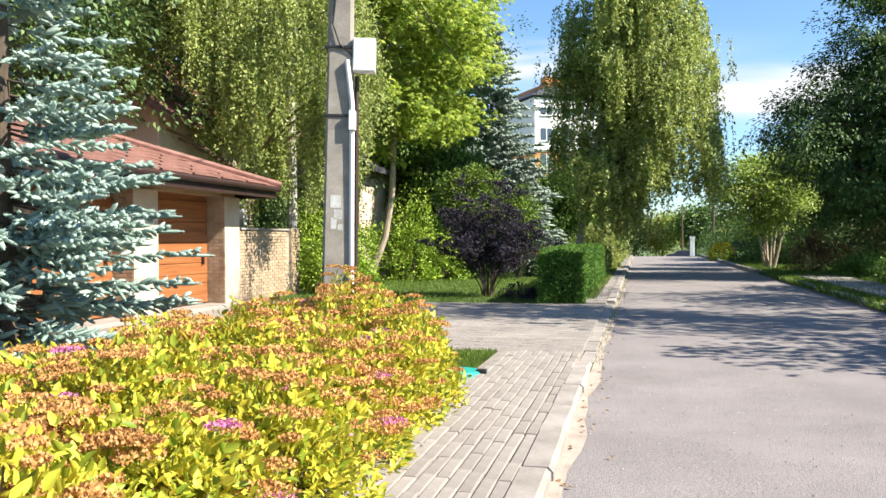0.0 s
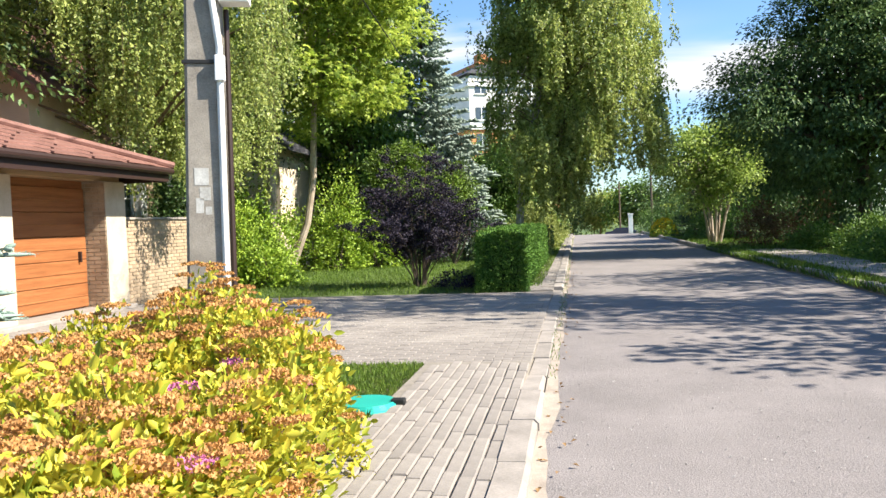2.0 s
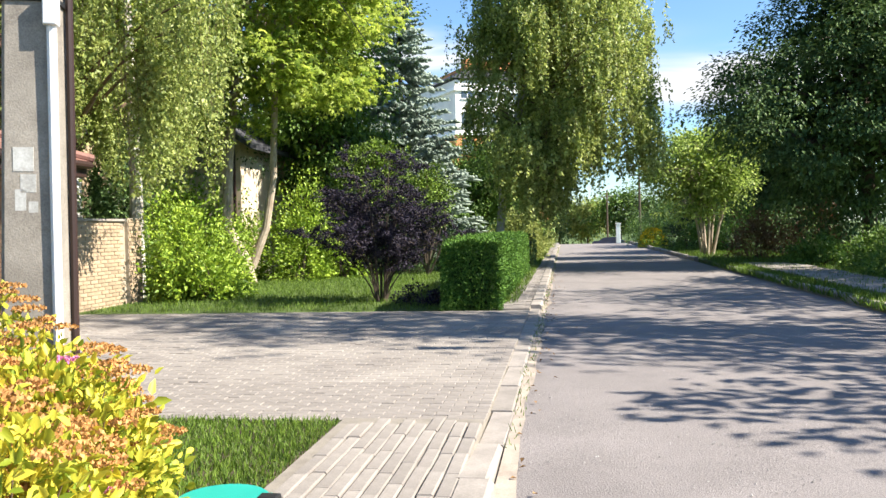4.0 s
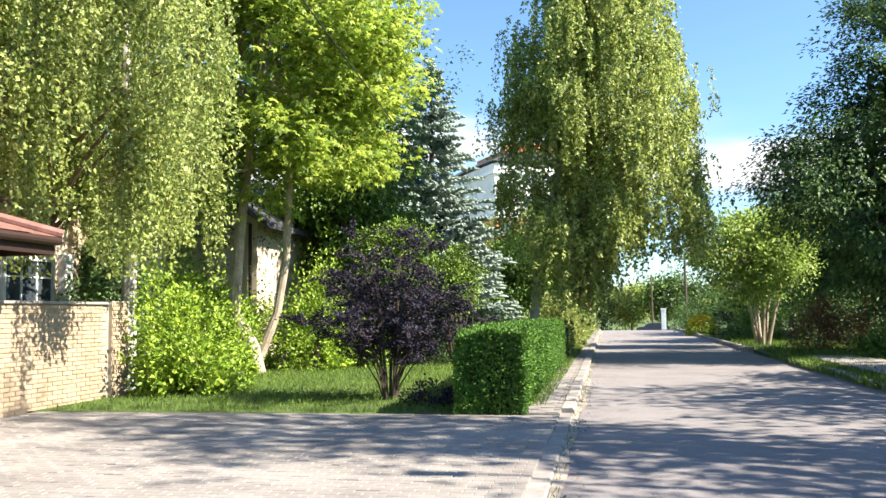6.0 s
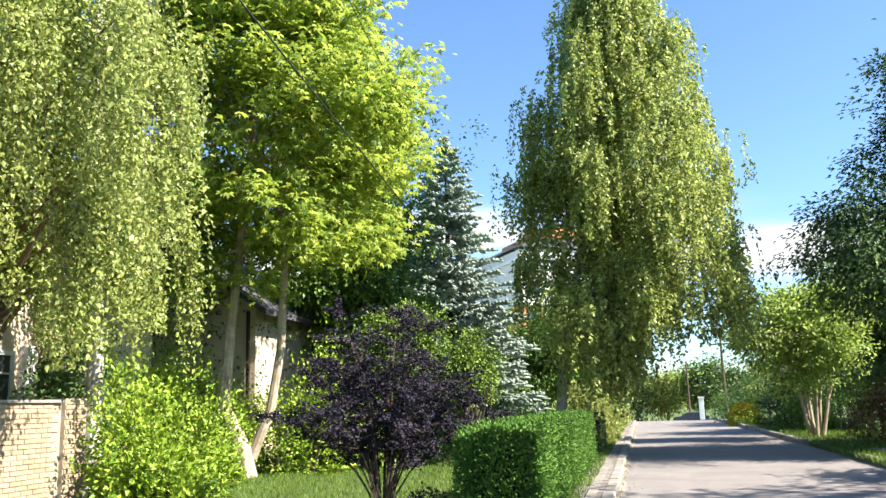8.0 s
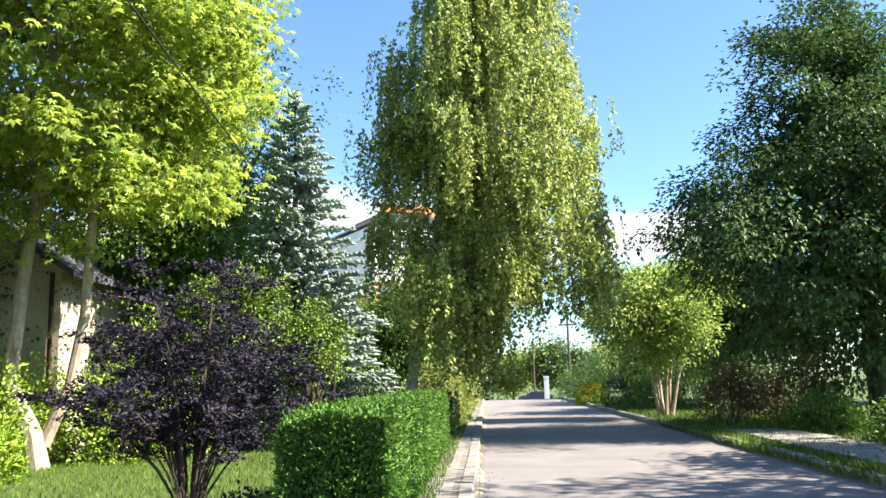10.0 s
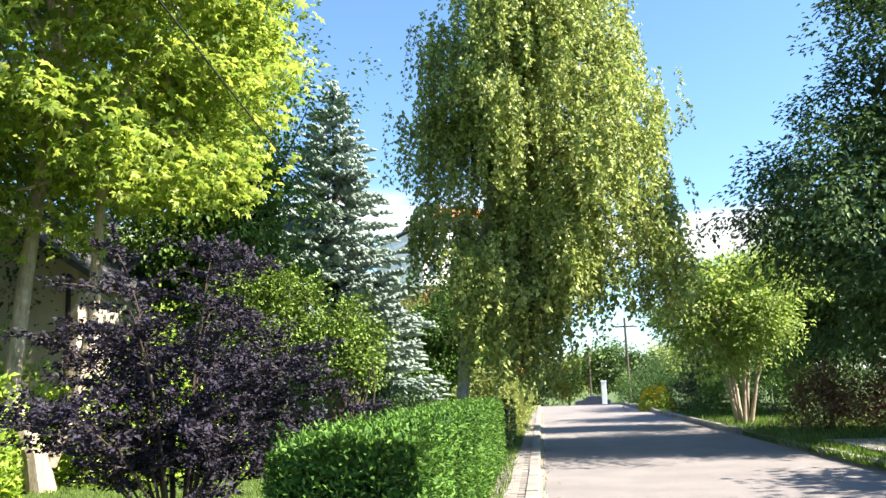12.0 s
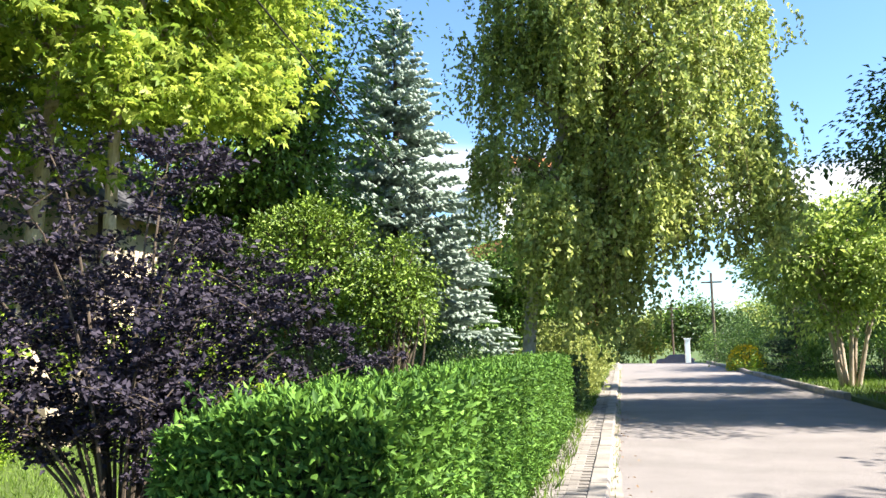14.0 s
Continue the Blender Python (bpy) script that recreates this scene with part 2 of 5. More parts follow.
def leaves(name, P, D, L, W, material, parent, label="", droop=0.25, flat=None):
    """Folded pointed leaves: at P, along D, lengths L, widths W. flat: how far their faces keep level (0 to 1)."""
    n = len(P)
    D = unit(D)
    R = RNG.normal(size=(n, 3))
    if flat is not None:
        R = R * (1 - flat) + np.array([0, 0, 1.0]) * flat * 2
    S = unit(np.cross(D, R))
    N = np.cross(S, D)
    L, W = np.broadcast_to(L, n)[:, None], np.broadcast_to(W, n)[:, None]
    V = np.empty((n, 4, 3))
    mid = P + D * L * 0.45
    V[:, 0], V[:, 1], V[:, 3] = P, mid + S * W * 0.5 + N * W * 0.18, mid - S * W * 0.5 + N * W * 0.18
    V[:, 2] = P + D * L - N * L * droop
    tri = (np.arange(n)[:, None] * 4 + np.array([0, 1, 2, 0, 2, 3])).reshape(-1)
    me = bpy.data.meshes.new(name)
    me.vertices.add(4 * n)
    me.vertices.foreach_set("co", V.reshape(-1))
    me.loops.add(6 * n)
    me.loops.foreach_set("vertex_index", tri.astype(np.int32))
    me.polygons.add(2 * n)
    me.polygons.foreach_set("loop_start", np.arange(0, 6 * n, 3, dtype=np.int32))
    me.materials.append(material)
    me.update(calc_edges=True)
    return part(name, me, material, parent, label)


def oval_leaves(name, P, D, L, W, material, parent, label="", flat=0.3):
    """Broad oval leaves of six points, folded along the midrib, for plants seen from near."""
    n = len(P)
    D = unit(D)
    R = RNG.normal(size=(n, 3)) * (1 - flat) + np.array([0, 0, 1.0]) * flat * 2
    S = unit(np.cross(D, R))
    N = np.cross(S, D)
    L, W = np.broadcast_to(L, n)[:, None], np.broadcast_to(W, n)[:, None]
    V = np.empty((n, 6, 3))
    V[:, 0], V[:, 3] = P, P + D * L - N * L * 0.18
    for k, (u, w) in ((1, (0.3, 0.5)), (2, (0.68, 0.4)), (4, (0.68, -0.4)), (5, (0.3, -0.5))):
        V[:, k] = P + D * L * u + S * W * w + N * W * 0.16 - N * L * 0.08 * u
    idx = (np.arange(n)[:, None] * 6 + np.array([0, 1, 2, 3, 0, 3, 4, 5])).reshape(-1)
    me = bpy.data.meshes.new(name)
    me.vertices.add(6 * n)
    me.vertices.foreach_set("co", V.reshape(-1))
    me.loops.add(8 * n)
    me.loops.foreach_set("vertex_index", idx.astype(np.int32))
    me.polygons.add(2 * n)
    me.polygons.foreach_set("loop_start", np.arange(0, 8 * n, 4, dtype=np.int32))
    me.materials.append(material)
    me.update(calc_edges=True)
    return part(name, me, material, parent, label)


def star_leaves(name, P, D, L, material, parent, label="", leaflets=5):
    """Hand-shaped leaves: pointed leaflets spread like fingers from one stalk, nearly level and drooping at the tips."""
    n = len(P)
    up = unit(RNG.normal(size=(n, 3)) * 0.5 + unit(D) * 0.35 + np.array([0, 0, 1.0]))
    F = unit(np.cross(np.cross(up, unit(D)), up))
    S = np.cross(up, F)
    L = np.broadcast_to(L, n)[:, None]
    V = np.empty((n, 1 + 3 * leaflets, 3))
    V[:, 0] = P
    for k, a in enumerate(np.linspace(-1.9, 1.9, leaflets)):
        g = F * math.cos(a) + S * math.sin(a)
        h = S * math.cos(a) - F * math.sin(a)
        q = L * (1.0 - 0.1 * abs(a))
        V[:, 1 + 3 * k] = P + g * q * 0.55 + h * q * 0.22 + up * q * 0.05
        V[:, 2 + 3 * k] = P + g * q - up * q * 0.3
        V[:, 3 + 3 * k] = P + g * q * 0.55 - h * q * 0.22 + up * q * 0.05
    one = np.concatenate([[0, 1 + 3 * k, 2 + 3 * k, 3 + 3 * k] for k in range(leaflets)])
    idx = (np.arange(n)[:, None] * (1 + 3 * leaflets) + one).reshape(-1)
    me = bpy.data.meshes.new(name)
    me.vertices.add(V.shape[0] * V.shape[1])
    me.vertices.foreach_set("co", V.reshape(-1))
    me.loops.add(len(idx))
    me.loops.foreach_set("vertex_index", idx.astype(np.int32))
    me.polygons.add(len(idx) // 4)
    me.polygons.foreach_set("loop_start", np.arange(0, len(idx), 4, dtype=np.int32))
    me.materials.append(material)
    me.update(calc_edges=True)
    return part(name, me, material, parent, label)


def ball(n, inner=0.0):
    d = unit(RNG.normal(size=(n, 3)))
    return d * (inner ** 3 + (1 - inner ** 3) * RNG.random((n, 1))) ** (1 / 3)


def wobble(P, scale, amount, seed=0):
    """A smooth random factor round 1 for each direction."""
    ph = np.random.default_rng(seed).random((6, 4)) * 6.28
    s = sum(np.sin(P @ (np.array([np.cos(a), np.sin(a) * np.cos(b), np.sin(a) * np.sin(b)]) * scale * (1 + 0.4 * k)) + c) / (1 + 0.5 * k) for k, (a, b, c, _) in enumerate(ph))
    return 1 + amount * s / 2.2


def limb(a, b, r0, r1, bend=0.15, n=5):
    a, b = Vector(a), Vector(b)
    off = Vector(RNG.normal(size=3)) * ((b - a).length * bend)
    return [(a.lerp(b, float(t)) + off * (math.sin(math.pi * t) * 0.5), r0 + (r1 - r0) * float(t)) for t in np.linspace(0, 1, n)]


# ---- trees and shrubs ----
def woody(tree, trunks, limbs, bark, sides=7):
    """Each trunk is a part; the thin limbs are one joined part."""
    for t in trunks:
        part("trunk", tubes([t], sides + 3), bark, tree)
    if limbs:
        part("branchwork", tubes(limbs, 5), bark, tree)["kind"] = "stuff"


def broadleaf(name, label, at, trunks, centre, radii, clumps, per, leaf, spread, material, bark, seed=0, hollow=0.72, flat=0.5, cut=-1.0, group="", rough=0.3, category="tree", boughs=9, taper=0.0, fill=True, star=False):
    """A leafy tree: trunks are lists of (point, radius); boughs carry sprays of leaves over an uneven ellipsoid, thinner inside."""
    tree = thing(name, label, category, at, group)
    o = Vector(at)
    C = np.array(centre) - np.array(at)
    R3 = np.array(radii)
    U = ball(max(6, clumps // boughs), hollow)
    U = U[U[:, 2] > cut]
    K0 = U * R3 * wobble(U, 3.2, rough, seed)[:, None]
    if taper:
        K0[:, :2] *= (1 - taper * np.clip(K0[:, 2:] / R3[2] + 0.25, 0, 1))
    K0 = K0 + C
    n0 = len(K0)
    out0 = unit(U * np.array([1, 1, 0.8]))
    K = np.repeat(K0, boughs, 0) + RNG.normal(size=(n0 * boughs, 3)) * np.array([2.0, 2.0, 0.95]) * spread
    out = np.repeat(out0, boughs, 0)
    main = [[(Vector(p) - o, r) for p, r in t] for t in trunks]
    ends = [t[-1] for t in main] + [t[-2] for t in main]
    limbs = []
    for k in K0[:: max(1, n0 // 60)]:
        e, r = ends[RNG.integers(len(ends))]
        limbs.append(limb(e.lerp(Vector(C), float(RNG.random() * 0.5)), Vector(k), r * 0.5, 0.012))
    woody(tree, main, limbs, bark)
    n = len(K)
    off = RNG.normal(size=(n * per, 3)) * np.array([spread, spread, spread * (1 - 0.75 * flat)])
    P = np.repeat(K, per, 0) + off
    P[:, 2] -= np.linalg.norm(off[:, :2], axis=1) * 0.35 * flat
    D = np.repeat(out, per, 0) * 0.55 + unit(off) * 0.7 + RNG.normal(size=P.shape) * 0.3 + np.array([0, 0, -0.25])
    s = leaf * (0.65 + 0.7 * RNG.random(n * per))
    if star:
        star_leaves("crown", P, D, s, material, tree)
        P, D, s = P[:0], D[:0], s[:0]
    if fill:
        m = n * per // (12 if star else 9)
        V = ball(m, 0.2) * 0.74
        V = V[V[:, 2] > cut * 0.9]
        Q = V * R3
        if taper:
            Q[:, :2] *= (1 - taper * np.clip(Q[:, 2:] / R3[2] + 0.25, 0, 1))
        P, D, s = np.concatenate([P, Q + C]), np.concatenate([D, V + RNG.normal(size=V.shape)]), np.concatenate([s, np.full(len(V), leaf * 1.9)])
    if len(P):
        leaves("inner_foliage" if star else "crown", P, D, s, s * 0.62, material, tree, flat=flat)
    return tree


def weeping(name, label, at, trunk, strands, length, step, leaf, material, bark, top, radii, seed=0, floor_z=1.5, limbs=26, rise=0.0, rise_far=0.0, bunch=18, loose=0.16):
    """A weeping birch: arching limbs, from which thin strands of small leaves hang in bunches."""
    tree = thing(name, label, "tree", at)
    o = np.array(at)
    paths = [[(Vector(p) - Vector(at), r) for p, r in t] for t in trunk]
    main = paths[0]
    heads = []
    for i in range(limbs):
        u = RNG.random()
        z = top[2] - o[2] - (1 - u) ** 0.85 * radii[2]
        a = RNG.random() * 6.283
        frac = 0.35 + 0.65 * math.sqrt(RNG.random())
        prof = math.sin(min(1.0, (1.12 - u) * 1.25) * math.pi / 2)
        end = np.array([top[0] - o[0] + math.cos(a) * radii[0] * frac * prof, top[1] - o[1] + math.sin(a) * radii[1] * frac * prof, z])
        start = np.array([*(np.array(top[:2]) - o[:2]) * 0.7, max(z - 1.6, 1.5)])
        mid = (start + end) / 2 + np.array([0, 0, 0.9])
        pts = [Vector((1 - t) ** 2 * start + 2 * t * (1 - t) * mid + t * t * end) for t in np.linspace(0, 1, 6)]
        paths.append([(p, 0.05 * (1 - 0.85 * k / 5)) for k, p in enumerate(pts)])
        heads.append((pts, end))
    woody(tree, paths[:len(trunk)], [], bark)
    part("branchwork", tubes(paths[len(trunk):], 5), TWIG, tree)["kind"] = "stuff"
    P, D, twigs = [], [], []
    for s in range(strands):
        if s % bunch == 0:
            pts, end = heads[(s // bunch) % len(heads)]
            t = 1.0 if s // bunch < len(heads) else 0.05 + 0.95 * RNG.random() ** 0.8
            k = min(int(t * 5), 4)
            c = np.array(pts[k].lerp(pts[k + 1], float(t * 5 - k)))
            long = length * (0.3 + 0.95 * RNG.random() ** 1.3)
        p = c + RNG.normal(size=3) * np.array([loose, loose, 0.35])
        n = int(long * (0.7 + 0.45 * RNG.random()) / step)
        drift = np.array([p[0], p[1], 0.0]) - np.array([*(np.array(top[:2]) - o[:2]), 0])
        drift = drift / (np.linalg.norm(drift) + 0.3) * 0.12 + np.append(RNG.normal(size=2) * 0.05, 0)
        q = p.copy()
        line = []
        wave = RNG.random() * 6.28
        for j in range(n):
            fall = min(1.0, j / 6)
            q = q + np.array([drift[0] * (1.6 - fall) + 0.03 * math.sin(wave + j * 0.5), drift[1] * (1.6 - fall), -fall - 0.1]) * step
            if q[2] + o[2] < floor_z + 0.5 * math.sin(s // bunch * 1.7) + rise * max(0.0, 0.9 - q[0]) + rise_far * max(0.0, q[0] - 1.6):
                break
            line.append(q)
        if len(line) < 3:
            continue
        A = np.array(line)
        rep = np.repeat(A, 3, 0)
        P.append(rep + RNG.normal(size=rep.shape) * 0.045)
        D.append(RNG.normal(size=rep.shape) * np.array([0.6, 0.6, 0.3]) + np.array([0, 0, -0.75]))
        if s % 3 == 0:
            twigs.append([(Vector(A[0]), 0.006), (Vector(A[len(A) // 2]), 0.004), (Vector(A[-1]), 0.002)])
    P, D = np.concatenate(P), np.concatenate(D)
    s = leaf * (0.65 + 0.7 * RNG.random(len(P)))
    part("twigwork", tubes(twigs, 3), TWIG, tree)["kind"] = "stuff"
    leaves("crown", P, D, s, s * 0.66, material, tree)
    return tree


def spruce(name, label, at, height, radius, material, twig_step, needle, dense, low=0.4, seed=0, group="", whorl=0.3, width=0.24, tuft=0.02, spray=0.13, full=1.0):
    """A spruce: whorls of drooping boughs with side twigs, each a brush of needles; dense: needles to a metre of twig."""
    tree = thing(name, label, "tree", at, group)
    main = [[((0, 0, -0.1), 0.018 * height), ((0, 0, height * 0.5), 0.011 * height), ((0, 0, height), 0.012)]]
    paths, A, W, Ln = [], [], [], []
    z = low
    while z < height - 0.1:
        f = 1 - z / height
        reach = radius * f ** 0.72 + 0.08
        for k in range(int((6 + 7 * f) * full)):
            a = RNG.random() * 6.283
            r = reach * (0.72 + 0.42 * RNG.random())
            d = np.array([math.cos(a), math.sin(a), 0])
            side = np.array([-d[1], d[0], 0])
            z0 = z + RNG.normal() * 0.1
            arch = lambda t: np.array([0, 0, z0]) + d * r * t + np.array([0, 0, r * (-0.3 * t + 0.24 * t * t)])
            paths.append([(Vector(arch(t)), 0.026 * (1 - 0.8 * t) * max(0.4, f)) for t in (0.0, 0.35, 0.7, 1.0)])
            for t in np.arange(0.2, 1.0, twig_step / max(r, 0.3)):
                ln = (0.09 + spray * r * (1 - t) ** 0.8) * (0.6 + 0.6 * RNG.random())
                for sg in (-1.1, 1.1, RNG.normal() * 0.5):
                    A.append(arch(t))
                    W.append(d * 0.8 + side * sg * (0.75 + 0.2 * RNG.normal()) + np.array([0, 0, RNG.normal() * 0.38 - 0.02]))
                    Ln.append(ln)
            A.append(arch(0.8))
            W.append(d + np.array([0, 0, 0.12]))
            Ln.append(0.28 * r)
        z += whorl * (0.65 + 0.5 * f)
    A, W, Ln = np.array(A), unit(np.array(W)), np.array(Ln)
    woody(tree, main, paths, BARK_DARK)
    n = np.maximum(3, (Ln * dense).astype(int))
    idx = np.repeat(np.arange(len(A)), n)
    u = RNG.random(len(idx))[:, None]
    P = A[idx] + W[idx] * Ln[idx][:, None] * u
    P[:, 2] -= (u[:, 0] * Ln[idx]) ** 2 * 0.25
    D = W[idx] * 0.65 + unit(RNG.normal(size=P.shape) + np.array([0, 0, 0.4]))
    tip = A + W * Ln[:, None] - np.stack([0 * Ln, 0 * Ln, Ln ** 2 * 0.25], 1)
    fat = tuft * (0.75 + 0.5 * RNG.random(len(A)))
    shoots = [[(Vector(A[i]), fat[i] * 0.4), (Vector(A[i] * 0.65 + tip[i] * 0.35), fat[i]), (Vector(A[i] * 0.2 + tip[i] * 0.8), fat[i] * 0.85), (Vector(tip[i]), fat[i] * 0.2)] for i in range(len(A))]
    mass = part("shoot_mass", tubes(shoots, 5), material, tree)
    mass["kind"] = "stuff"
    mass.data.shade_smooth()
    leaves("needles", P, D, needle * (0.7 + 0.6 * RNG.random(len(P))), needle * width, material, tree, droop=0.0)
    return tree


def shrub(name, label, at, radii, count, leaf, material, seed=0, height0=0.0, group="", rough=0.25, stems=9, stem_mat=None, hollow=0.72, flat=0.2, category="shrub", reach=0.8):
    """A domed shrub: stems from one root and an uneven shell of leaves."""
    bush = thing(name, label, category, at, group)
    U = np.repeat(ball(count // 60, hollow), 10, 0) + RNG.normal(size=(count // 60 * 10, 3)) * 0.11
    U[:, 2] = np.abs(U[:, 2]) if height0 == 0 else U[:, 2]
    rz = radii[2]
    K = U * np.array(radii) * wobble(U, 3.5, rough, seed)[:, None]
    K[:, 2] += height0 if height0 else 0.03
    sp = 0.1 * min(radii)
    P = np.repeat(K, 6, 0) + RNG.normal(size=(len(K) * 6, 3)) * sp
    P[:, 2] = np.maximum(P[:, 2], 0.02)
    D = np.repeat(unit(U), 6, 0) * 0.7 + RNG.normal(size=P.shape) * 0.55 + np.array([0, 0, 0.15])
    paths = []
    for k in range(stems):
        e = K[RNG.integers(len(K))] * reach
        paths.append(limb(np.array([RNG.normal() * 0.06, RNG.normal() * 0.06, -0.03]), (e[0], e[1], max(e[2], 0.2)), 0.02, 0.006, 0.12))
    part("stem", tubes(paths, 5), stem_mat or BARK_DARK, bush)
    s = leaf * (0.6 + 0.8 * RNG.random(len(P)))
    leaves("foliage", P, D, s, s * 0.6, material, bush, flat=flat)
    return bush


def plume_shrub(name, label, at, stems, reach, height, material, bark, leaf=0.06, bare=0.7):
    """A loose shrub: many arching stems from one root, each with feathery side sprays of paired leaves."""
    bush = thing(name, label, "shrub", at)
    paths, twigs, P, D = [], [], [], []
    for i in range(stems):
        a, u = i * 2.399 + RNG.normal() * 0.3, math.sqrt((i + 0.5) / stems)
        out = np.array([math.cos(a), math.sin(a), 0])
        r = reach * u * (0.75 + 0.4 * RNG.random())
        h = height * (1 - 0.42 * u * u) * (0.58 + 0.45 * RNG.random())
        stem = lambda t: out * (0.1 + r * t ** 1.5) + np.array([0, 0, h * (1 - (1 - t) ** 1.4) - 0.04])
        paths.append([(Vector(stem(t)), 0.015 * (1 - 0.85 * t) + 0.002) for t in np.linspace(0, 1, 7)])
        for t in np.concatenate([np.linspace(0.3, 1.0, 12), [1.0, 1.0]]):
            p = stem(t)
            if p[2] < bare * (0.75 + 0.5 * RNG.random()):
                continue
            b = RNG.random() * 6.283
            way = out * 0.5 + np.array([math.cos(b), math.sin(b), 0.25 + 0.35 * RNG.random()])
            way /= np.linalg.norm(way)
            ln = 0.28 + 0.3 * RNG.random()
            line = p + way * ln * np.linspace(0, 1, 13)[:, None] - np.array([0, 0, 0.16]) * (np.linspace(0, 1, 13)[:, None] ** 2) * ln
            twigs.append([(Vector(line[0]), 0.005), (Vector(line[6]), 0.004), (Vector(line[-1]), 0.002)])
            rep2 = np.repeat(line[1:], 6, 0)
            P.append(rep2 + RNG.normal(size=rep2.shape) * 0.026)
            D.append(way * 0.6 + RNG.normal(size=rep2.shape) * np.array([0.7, 0.7, 0.35]))
    for p in paths:
        part("stem", tubes([p], 5), bark, bush)
    part("twigwork", tubes(twigs, 3), bark, bush)["kind"] = "stuff"
    P, D = np.concatenate(P), np.concatenate(D)
    s = leaf * (0.6 + 0.8 * RNG.random(len(P)))
    leaves("foliage", P, D, s, s * 0.6, material, bush, flat=0.35)
    return bush


def hedge(name, label, x0, x1, y0, y1, height, count, leaf, material):
    """A clipped hedge: leaves over an uneven box, with sprigs along the top and a solid heart coloured as inner shade.
    """
    ob = thing(name, label, "hedge", ((x0 + x1) / 2, (y0 + y1) / 2, 0))
    cx, cy = (x0 + x1) / 2, (y0 + y1) / 2
    hx, hy = (x1 - x0) / 2, (y1 - y0) / 2
    n = count
    areas = np.array([2 * hx * height * 2.2, 2 * hx * height, 2 * hy * height, 2 * hy * height, 4 * hx * hy * 1.3])
    which = RNG.choice(5, n, p=areas / areas.sum())
    a, b, depth = RNG.random(n), RNG.random(n), np.abs(RNG.normal(size=n)) * 0.06
    P = np.zeros((n, 3))
    Nn = np.zeros((n, 3))
    for w, (ax, sg) in enumerate(((1, -1), (1, 1), (0, -1), (0, 1))):
        m = which == w
        other = 1 - ax
        P[m, ax] = sg * ((hy if ax else hx) - depth[m])
        P[m, other] = (2 * (a[m] if ax else a[m] ** 1.5) - 1) * (hx if ax else hy)
        P[m, 2] = b[m] * height
        Nn[m, ax] = sg
    m = which == 4
    P[m, 0], P[m, 1], P[m, 2], Nn[m, 2] = (2 * a[m] - 1) * hx, (2 * b[m] ** 1.5 - 1) * hy, height - depth[m], 1
    bulge = wobble(P * np.array([1, 1, 1.4]), 2.6, 0.085, 3) + 0.02 * RNG.normal(size=n)
    edge = 1 - 0.05 * (np.maximum(0, P[:, 2] / height - 0.8) / 0.2)
    P = P * np.stack([bulge * edge, 1 + (bulge - 1) * 0.3 * hx / hy, 1 + (bulge - 1) * 0.8], 1)
    P[:, 2] = np.maximum(P[:, 2], 0.03)
    D = Nn * 0.45 + RNG.normal(size=P.shape) * 0.75 + np.array([0, 0, 0.3])
    s = leaf * (0.6 + 0.8 * RNG.random(n))
    # solid block behind the leaves; its near-black colour stands in for shade
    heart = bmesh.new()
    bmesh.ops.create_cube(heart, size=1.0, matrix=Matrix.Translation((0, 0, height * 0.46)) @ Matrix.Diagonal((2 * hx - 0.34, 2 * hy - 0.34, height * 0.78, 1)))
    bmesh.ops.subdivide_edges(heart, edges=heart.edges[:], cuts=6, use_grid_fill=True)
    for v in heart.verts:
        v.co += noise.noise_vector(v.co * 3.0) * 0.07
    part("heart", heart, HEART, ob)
    k = n // 60
    S = np.stack([RNG.uniform(-hx, hx, k) * 0.95, RNG.uniform(-hy, hy, k) * 0.97, np.full(k, height * 0.98)], 1)
    hgt = 0.05 + 0.12 * RNG.random(k) ** 2
    SP = np.repeat(S, 7, 0) + np.array([0, 0, 1.0]) * np.repeat(hgt, 7)[:, None] * RNG.random((7 * k, 1))
    SD = RNG.normal(size=SP.shape) * 0.6 + np.array([0, 0, 0.6])
    leaves("foliage", np.concatenate([P, SP]), np.concatenate([D, SD]), np.concatenate([s, np.full(len(SP), leaf * 0.9)]), np.concatenate([s, np.full(len(SP), leaf * 0.9)]) * 0.44, material, ob)
    return ob


def blades(name, label, x0, x1, y0, y1, z, count, size, material, category="grass", mask=None):
    P = np.stack([RNG.uniform(x0, x1, count), RNG.uniform(y0, y1, count), np.full(count, z)], 1)
    if mask is not None:
        P = P[mask(P)]
    D = RNG.normal(size=P.shape) * np.array([0.35, 0.35, 0.1]) + np.array([0, 0, 1.0])
    s = size * (0.5 + RNG.random(len(P)))
    ob = leaves(name, P, D, s, np.maximum(s * 0.1, 0.006), material, None, droop=0.15)
    return tagged(ob, label, category, kind="stuff")


# hedge heart: deep shade between the leaves, put into the base colour
HEART = surface("hedge_inner_shade", (0.012, 0.02, 0.008), (0.03, 0.045, 0.015), 8, 50, 0.95, 0.6, bump_size=0.04)


# ---- ground, road, kerbs ----
def fall(y):
    """The road and the land sink gently past the crest."""
    u = min(1.0, max(0.0, (y - 66) / 60))
    return -1.8 * u * u * (3 - 2 * u)


